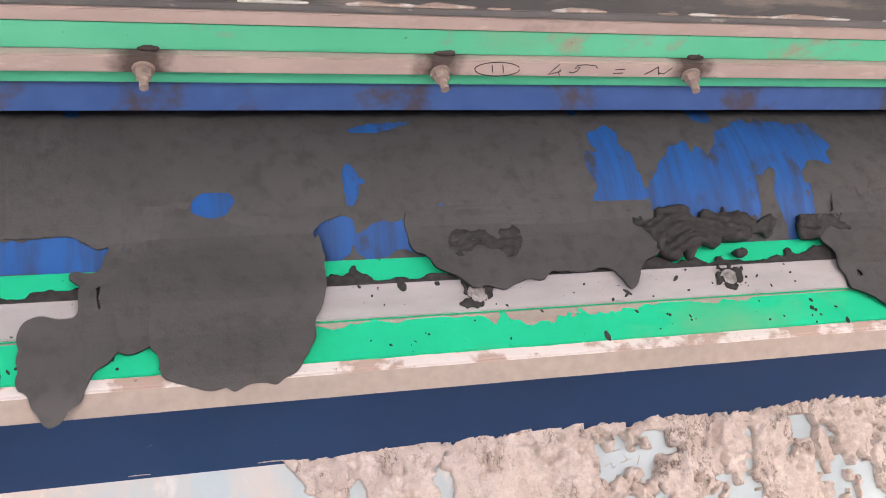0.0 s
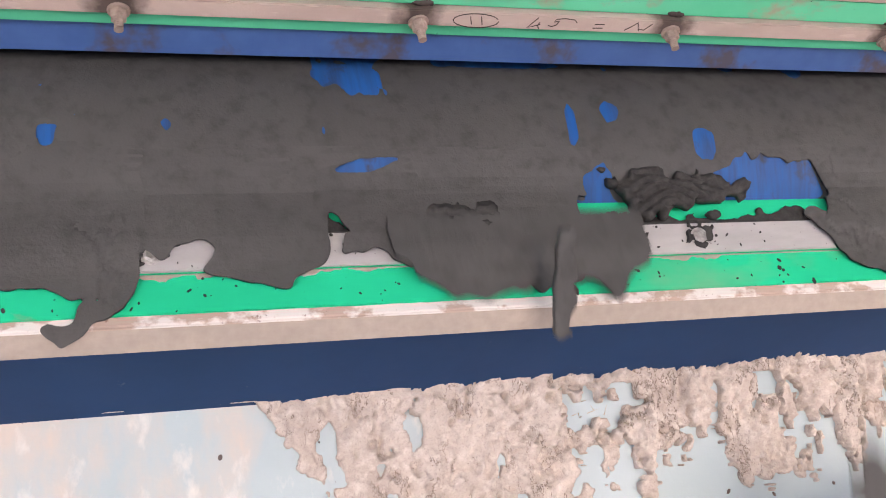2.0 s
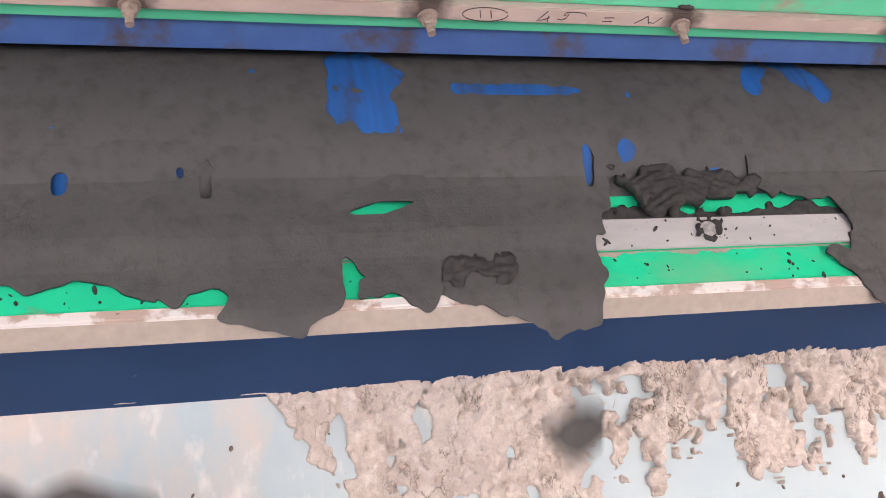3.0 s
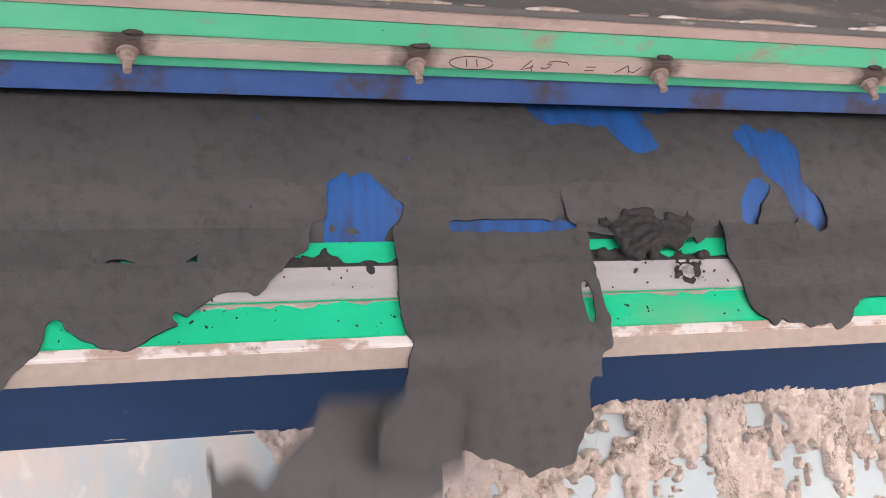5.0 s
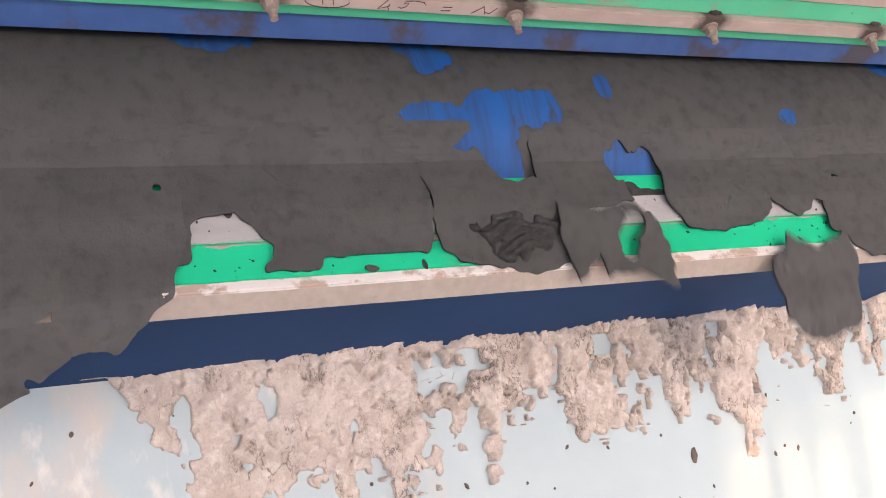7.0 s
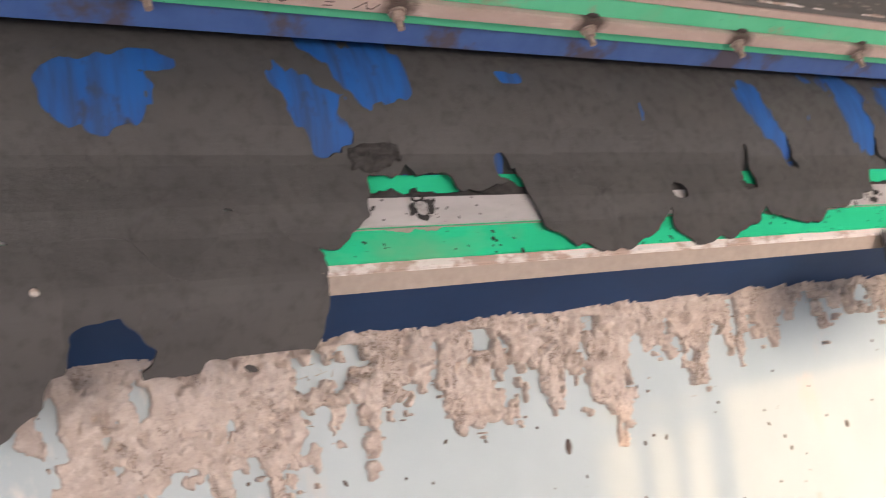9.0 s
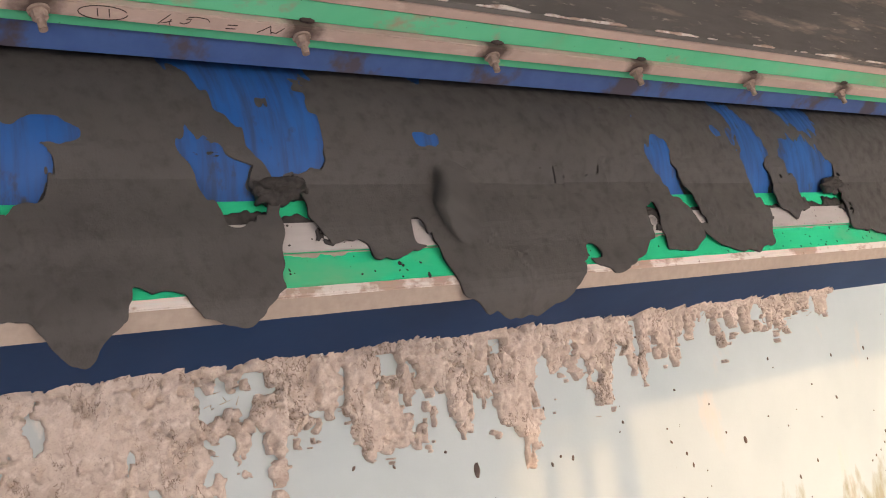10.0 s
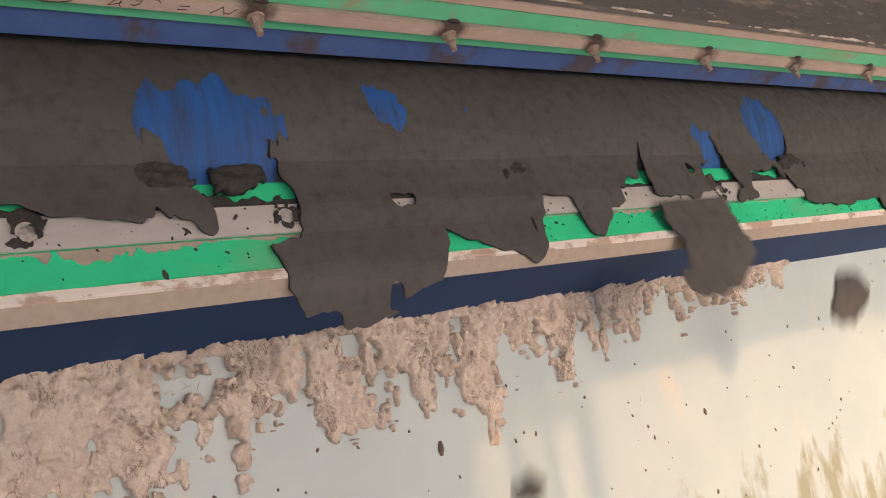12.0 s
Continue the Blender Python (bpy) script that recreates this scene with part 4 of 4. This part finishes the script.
CAKE = [
    # over the start of the blade: the first tongue, its remainder and the sheets after it
    ([(-0.345, -2.6), (-0.325, -3.1), (-0.295, -2.3), (-0.28, -1.9)], 0.08, -1.6,),
    ([(-0.40, -0.2), (-0.36, -0.2), (-0.33, -0.3), (-0.30, -0.75), (-0.28, -0.6), (-0.26, -0.3), (-0.245, 0.0)], 2.82, 1.1,),
    ([(-0.288, -1.2), (-0.28, -1.8), (-0.262, -2.0), (-0.245, -1.8), (-0.234, -1.1)], 1.66, -0.35,),
    ([(-0.25, -1.9), (-0.245, -2.3), (-0.23, -2.6), (-0.21, -2.75), (-0.18, -2.7), (-0.16, -2.8), (-0.14, -2.5), (-0.122, -1.8), (-0.114, -0.5)], 0.78, 0.15,),
    ([(-0.245, 0.8), (-0.21, 0.6), (-0.18, 0.45), (-0.15, 0.05), (-0.13, -0.1), (-0.11, 0.1), (-0.10, 0.35), (-0.085, 0.8)], 3.7, 2.3,),
    ([(-0.41, 1.0), (-0.35, 1.2), (-0.33, 0.9), (-0.30, 1.1), (-0.24, 0.7)], 3.6, [(-0.35, 2.0), (-0.26, 2.5)],),
    ([(-0.09, 0.8), (-0.06, 0.6), (-0.04, 0.6), (-0.02, 0.2), (-0.01, 0.4)], 3.7, 2.5,),
    ([(-0.02, 0.3), (0.0, 0.5), (0.04, 0.3), (0.07, 0.1), (0.10, -0.2), (0.14, -0.1), (0.152, 0.9), (0.165, 1.9)], 5.06, 4.8,),
    # crumpled cake that creeps slowly over the bar
    ([(-0.03, -1.2), (0.01, -2.6), (0.04, -3.2), (0.06, -2.6), (0.10, -2.4), (0.15, -2.2), (0.165, -3.2), (0.18, -2.0), (0.20, -1.6)], 1.95, 1.2, 0.02, 99.0,),
    ([(-0.19, 3.2), (-0.16, 2.4), (-0.12, 2.2), (-0.08, 2.3), (-0.03, 2.8), (-0.005, 3.2)], 4.82, [(-0.19, 3.7), (-0.13, 4.0), (-0.09, 4.3), (0.0, 4.5)], SPEED, 99.0,),
    ([(-0.43, 1.9), (-0.35, 2.0), (-0.325, 2.3), (-0.31, 3.1), (-0.29, 2.7), (-0.26, 2.5), (-0.22, 2.9), (-0.19, 3.4)], 7.6, 4.2,),
    ([(-0.43, 4.2), (-0.30, 4.1), (-0.19, 4.2)],),
    ([(-0.195, 3.4), (-0.17, 3.6), (-0.15, 3.35), (-0.13, 3.9), (-0.105, 4.4), (-0.092, 5.2)], 9.2, 7.3,),
    ([(-0.20, 7.3), (-0.08, 7.4)],),
    ([(-0.095, 4.95), (-0.06, 5.0), (-0.04, 4.85), (-0.025, 4.75), (0.05, 4.7), (0.10, 4.75), (0.13, 4.8), (0.142, 5.2)], 9.66, [(-0.06, 7.5), (-0.01, 6.9), (0.03, 6.6), (0.06, 7.7), (0.11, 7.7), (0.14, 7.4)],),
    ([(-0.08, 7.4), (-0.03, 7.4), (-0.01, 6.9), (0.015, 6.4), (0.035, 7.0), (0.06, 7.8), (0.10, 7.6), (0.13, 7.2), (0.16, 6.9), (0.19, 7.2), (0.205, 7.8), (0.212, 8.6)], 11.05, 10.6, SPEED, 8.9,),
    ([(-0.09, 10.7), (0.0, 10.7), (0.04, 11.0), (0.13, 10.6), (0.145, 11.0)],),
    ([(0.135, 10.1), (0.15, 9.7), (0.17, 9.3), (0.182, 9.5)],),
    # the middle of the blade
    ([(0.15, 5.0), (0.17, 4.7), (0.19, 4.55), (0.25, 4.4), (0.285, 4.5)], 7.6, [(0.15, 7.4), (0.18, 7.1), (0.26, 6.4), (0.29, 5.9)],),
    ([(0.285, 4.5), (0.32, 5.0), (0.37, 5.3), (0.40, 4.9)], 6.95, 5.75,),
    ([(0.15, 7.4), (0.18, 7.2), (0.20, 7.9), (0.24, 8.4), (0.26, 8.8)], 9.5, 8.9,),
    ([(0.275, 6.4), (0.285, 6.0), (0.30, 5.7), (0.34, 5.7), (0.38, 5.8), (0.41, 5.95), (0.42, 6.8)], 8.54, 8.15,),
    ([(0.245, 9.8), (0.252, 9.0), (0.265, 8.5), (0.29, 8.2), (0.33, 8.1), (0.38, 8.4), (0.395, 8.7), (0.44, 8.9), (0.46, 9.8)],),
    # farther along
    ([(0.385, -0.5), (0.395, -1.5), (0.43, -2.0), (0.47, -2.2), (0.62, -2.2)], 1.8, -0.2,),
    ([(0.395, 1.0), (0.415, 0.6), (0.43, 0.0), (0.47, -0.2), (0.62, -0.3)], 3.5, 2.4,),
    ([(0.32, 3.9), (0.328, 2.9), (0.345, 2.3), (0.37, 2.1), (0.42, 2.3), (0.445, 2.8)], 5.15, [(0.32, 4.4), (0.40, 4.4), (0.45, 3.4)],),
    ([(0.32, 4.45), (0.36, 4.5), (0.40, 4.1)], 6.95, 5.3,),
    ([(0.41, 4.1), (0.425, 3.5), (0.46, 3.1), (0.51, 3.7), (0.54, 4.3)], 6.38, 5.15,),
    ([(0.445, 2.8), (0.48, 3.0), (0.55, 2.9), (0.65, 2.8)], 5.3, [(0.44, 3.2), (0.55, 4.0), (0.65, 3.7)],),
    ([(0.54, 4.2), (0.57, 3.6), (0.61, 3.65), (0.64, 3.9), (0.66, 5.0)], 6.9, 5.9,),
    ([(0.655, 5.0), (0.69, 4.3), (0.75, 4.1), (0.80, 4.3)], 7.3, 6.2,),
    ([(0.40, 5.2), (0.52, 5.1), (0.57, 5.6)], 7.4, [(0.42, 6.5), (0.45, 6.0), (0.57, 6.1)],),
    ([(0.415, 6.8), (0.45, 6.1), (0.50, 6.15), (0.56, 6.2), (0.568, 6.6)], 8.55, 7.1,),
    ([(0.56, 6.4), (0.575, 5.7), (0.61, 5.4), (0.65, 5.7), (0.675, 6.4)], 8.53, 7.0,),
    ([(0.67, 6.4), (0.73, 6.2), (0.80, 6.3)], 8.53, 6.7,),
    ([(0.40, 8.4), (0.415, 7.1), (0.44, 6.8), (0.49, 6.55), (0.53, 6.55), (0.58, 6.95), (0.605, 7.4), (0.62, 8.0)], 10.12, 8.5,),
    ([(0.618, 7.0), (0.635, 6.45), (0.70, 6.65), (0.75, 7.0), (0.79, 7.4)], 9.68, 7.6,),
    ([(0.615, 7.9), (0.64, 7.6), (0.68, 7.4), (0.72, 7.7), (0.75, 8.2)], 10.77, 9.0,),
    ([(0.455, 8.6), (0.475, 8.3), (0.50, 8.1), (0.54, 8.1), (0.58, 8.4), (0.61, 8.8)], 11.22, [(0.46, 10.2), (0.53, 9.6), (0.59, 9.1)],),
    ([(0.462, 10.2), (0.53, 9.6), (0.56, 9.4), (0.59, 9.1), (0.61, 9.4), (0.628, 10.4)],),
    ([(0.625, 9.3), (0.68, 9.4), (0.702, 8.6), (0.73, 8.9), (0.77, 9.3), (0.82, 9.4)], 11.5, 9.8,),
    ([(0.63, 10.8), (0.69, 10.7), (0.70, 9.6), (0.72, 9.6), (0.77, 10.4), (0.83, 10.7)],),
    ([(0.79, 7.3), (0.83, 7.0), (0.87, 6.8), (0.91, 7.2), (0.96, 7.4), (0.99, 7.6)], 9.60, 7.9,),
    ([(0.785, 7.9), (0.83, 7.8), (0.858, 8.1)], 10.6, 9.3,),
    ([(0.785, 9.4), (0.83, 9.3), (0.86, 9.6)], 11.6, 10.7,),
    ([(0.855, 8.9), (0.87, 8.2), (0.92, 7.7), (0.97, 7.6), (1.02, 7.8), (1.035, 9.0)], 11.97, 10.5,),
    ([(0.86, 10.7), (0.95, 10.6), (1.04, 10.8)],),
    ([(1.04, 9.4), (1.10, 8.7), (1.16, 9.2), (1.25, 9.5)], 11.1, 10.0,),
    ([(1.04, 10.2), (1.12, 10.4), (1.25, 10.3)],),
    ([(0.99, 5.2), (1.10, 5.0), (1.25, 5.4)], 8.9, 7.2,),
    ([(1.25, 6.0), (1.35, 5.4), (1.50, 5.8)], 9.0, 8.0,),
    ([(1.25, 8.2), (1.33, 7.9), (1.42, 8.3), (1.50, 8.2)], 11.05, 9.9,),
    ([(1.25, 10.2), (1.38, 9.9), (1.50, 10.2)],),
    ([(1.50, 7.6), (1.70, 7.3), (1.90, 7.6)], 10.4, 9.2,),
    ([(1.50, 9.5), (1.70, 9.3), (1.90, 9.5)],),
]


def torn_along(k):
    """The line along which sheet k tears: where the next sheet begins, or its own given second."""
    front, rear = CAKE[k][0], CAKE[k][2]
    if len(CAKE[k]) > 3 and CAKE[k][3] < SPEED:
        return rear
    own = rear if isinstance(rear, list) else [(0.0, rear)]
    line = []
    for x in np.arange(front[0][0] - 0.01, front[-1][0] + 0.011, 0.004):
        t, begun = np.interp(x, *zip(*own)), np.interp(x, *zip(*front))
        later = [np.interp(x, *zip(*c[0])) for c in CAKE if (len(c) < 4 or c[3] == SPEED) and c[0][0][0] <= x <= c[0][-1][0]]
        later = [v for v in later if v > begun + 0.3 and abs(v - t) < 0.9]
        line.append((x, min(later) if later else t))
    return line


sheet.count = 0
for k, spec in enumerate(CAKE):
    if len(spec) > 2:
        spec = (*spec[:2], torn_along(k), *spec[3:])
    sheet(*spec)


def fold(x, wide, tall, rows, seed):
    """A wrinkled lump of cake that piles up at the blade. rows: (time, metres past the drum's edge)."""
    step = 0.0019
    px, py = np.meshgrid(np.arange(-wide / 2, wide / 2, step), np.arange(-tall / 2, tall / 2, step), indexing="ij")
    cx, cy = px[:-1, :-1], py[:-1, :-1]
    r = np.sqrt((cx / wide * 2) ** 2 + (cy / tall * 2) ** 2)
    keep = r + (rough_noise(cx, cy, 62, seed, 5) - 0.5) * 2.7 < 0.90
    rn = np.sqrt((px / wide * 2) ** 2 + (py / tall * 2) ** 2) + (rough_noise(px, py, 62, seed, 5) - 0.5) * 1.5
    n1 = skew_noise(px * 0.7 + py * 0.5, py * 1.5, 58, seed + 1, 3)
    ridge = np.clip(1 - np.abs(2 * n1 - 1) * 3.2, 0, 1)
    if wide > 0.1:
        # fanned folds round the foot of the lump
        fan = np.sqrt((px / wide * 2.2) ** 2 + ((py + tall * 0.45) / tall * 1.6) ** 2)
        ridge = 0.35 * ridge + np.abs(np.sin(fan * 13 + n1 * 6)) ** 1.5
    dome = np.clip(1 - rn ** 2, 0, 1) ** 0.6
    h = 0.0004 + dome * (0.0014 + 0.0068 * ridge) + skew_noise(px, py, 170, seed + 2, 4) * 0.0042
    v, f = cells(keep, px, py, h, np.full(px.shape, -0.003))
    ob = mesh_part("sludge_fold", v, f, CRUMB)
    tagged(ob, "wrinkled dark lump of folded sludge at the blade edge", "sludge lump", "folded lumps along the blade")
    keys = []
    for t, s in rows:
        if s < 0.3:
            y, z, a = on_way(s, 0.001)
        else:
            y, z, a = -0.40, -1.2, 90
        if s < 0:
            y, z = y + 0.03, z - 0.004
        keys.append((t, pose(x, y, z, a)))
    MOVES.append((ob, keys))


fold(0.235, 0.125, 0.056, [(0, 0.008), (1.5, 0.010), (3.0, 0.016), (4.0, 0.012), (5.5, 0.022), (6.0, 0.034), (6.5, 0.058), (7.0, 0.085), (7.4, 0.12), (7.6, 0.20), (7.8, 0.5), (12, 0.5)], 3)
fold(0.300, 0.070, 0.030, [(0, 0.004), (2.0, 0.008), (3.2, 0.012), (4.2, 0.03), (4.8, 0.12), (5.1, 0.5), (12, 0.5)], 13)
fold(0.030, 0.075, 0.034, [(0, 0.010), (0.8, 0.014), (1.6, 0.022), (2.2, 0.045), (3.0, 0.09), (3.8, 0.13), (4.2, 0.5), (12, 0.5)], 23)
fold(0.220, 0.075, 0.032, [(0, -0.5), (8.0, -0.05), (9.0, 0.002), (10.5, 0.012), (11.5, 0.016), (12, 0.017)], 33)
fold(0.150, 0.060, 0.026, [(0, -0.5), (9.5, -0.04), (10.6, 0.0), (11.4, 0.006), (12, 0.010)], 43)
fold(0.390, 0.060, 0.030, [(0, 0.006), (1.4, 0.014), (1.75, 0.03), (1.95, 0.16), (2.1, 0.5), (12, 0.5)], 53)
fold(1.240, 0.080, 0.028, [(0, -0.5), (8.0, -0.06), (9.2, 0.0), (11.0, 0.010), (12, 0.014)], 63)
fold(0.600, 0.040, 0.026, [(0, -0.5), (9.0, -0.05), (10.6, 0.004), (12, 0.016)], 73)


def chunk(x, t, size, tall, seed, ahead=0.03, drop=0.0):
    """A torn scrap that drops past the lip, let go at t."""
    step = max(0.0022, size / 26)
    px, py = np.meshgrid(np.arange(-size, size, step), np.arange(-tall, tall, step), indexing="ij")
    cx, cy = px[:-1, :-1], py[:-1, :-1]
    r = np.sqrt((cx / size) ** 2 + (cy / tall) ** 2)
    keep = r + (rough_noise(cx, cy, 1.3 / size, seed, 4) - 0.5) * 1.1 < 0.72
    h = 0.003 + rough_noise(px, py, 0.9 / size, seed + 1, 4) * 0.006
    v, f = cells(keep, px, py, h, np.full(px.shape, -0.002) + h * 0.2)
    ob = mesh_part("sludge_scrap", v, f, SLUDGE)
    tagged(ob, "falling torn scrap of dark wet sludge", "sludge scrap", "falling sludge scraps")
    rng = random.Random(seed)
    sp, tw = rng.uniform(-60, 60), rng.uniform(-70, 70)
    y0, z0 = -0.135 - ahead, -0.20 - drop
    rows = [(0.0, pose(x, 0.10, -0.15, 80))]
    if t > 0.45:
        rows.append((t - 0.3, pose(x, 0.10, -0.15, 80)))
        rows.append((t - 0.06, pose(x, -0.075, -0.16, 60)))
    if t >= 0:
        rows.append((t if t > 0 else 0.01, pose(x, y0, z0, 80)))
    for dt in (0.08, 0.16, 0.24, 0.32, 0.40, 0.46):
        if 0.02 < t + dt < 11.97:
            d = 0.5 * 9.2 * dt * dt
            rows.append((t + dt, pose(x, y0 - 0.25 * d, z0 - d, 80 + sp * dt, tw * dt, tw * dt * 2)))
    dt = min(12 - t, 0.46)
    d = 0.5 * 9.2 * dt * dt
    rows.append((12.0, pose(x, y0 - 0.25 * d, z0 - d, 80 + sp * dt, tw * dt, tw * dt * 2)))
    MOVES.append((ob, rows))


chunk(0.21, 0.25, 0.028, 0.016, 101)
chunk(0.33, 0.88, 0.030, 0.022, 102)
chunk(-0.02, 1.42, 0.014, 0.012, 103)
chunk(0.09, 2.83, 0.036, 0.028, 104)
chunk(-0.02, 4.86, 0.060, 0.050, 105)
chunk(0.32, 5.10, 0.018, 0.030, 106)
chunk(0.42, 6.25, 0.030, 0.040, 107, 0.05)
chunk(0.36, 8.18, 0.040, 0.034, 108)
chunk(0.48, 8.50, 0.060, 0.016, 109, 0.06)
chunk(0.70, 9.52, 0.022, 0.060, 110)
chunk(0.56, 9.60, 0.014, 0.050, 111, 0.06)
chunk(0.43, 10.06, 0.026, 0.060, 112)
chunk(0.38, 10.95, 0.034, 0.026, 113)
chunk(0.42, 11.15, 0.020, 0.045, 114)
chunk(0.84, 11.42, 0.044, 0.030, 115)
chunk(0.47, 11.775, 0.050, 0.030, 116, 0.09)
chunk(1.22, 11.84, 0.060, 0.060, 117, 0.06)
chunk(0.97, 9.46, 0.020, 0.016, 118, 0.0)
chunk(0.10, 1.96, 0.014, 0.055, 119, 0.0, -0.01)
chunk(0.02, 0.47, 0.018, 0.035, 120, 0.0, -0.02)


def motions():
    """Everything that moves: the drum, the cake sheets with their strips, lumps and scraps."""
    turn = math.degrees(OMEGA)
    walk(drum, [(t, pose(0, YC, ZC, turn * t)) for t in range(13)])
    for ob, rows in MOVES:
        clean = []
        for t, m in sorted(rows, key=lambda r: r[0]):
            if clean and frame(t) == frame(clean[-1][0]):
                continue
            clean.append((t, m))
        walk(ob, clean)


motions()
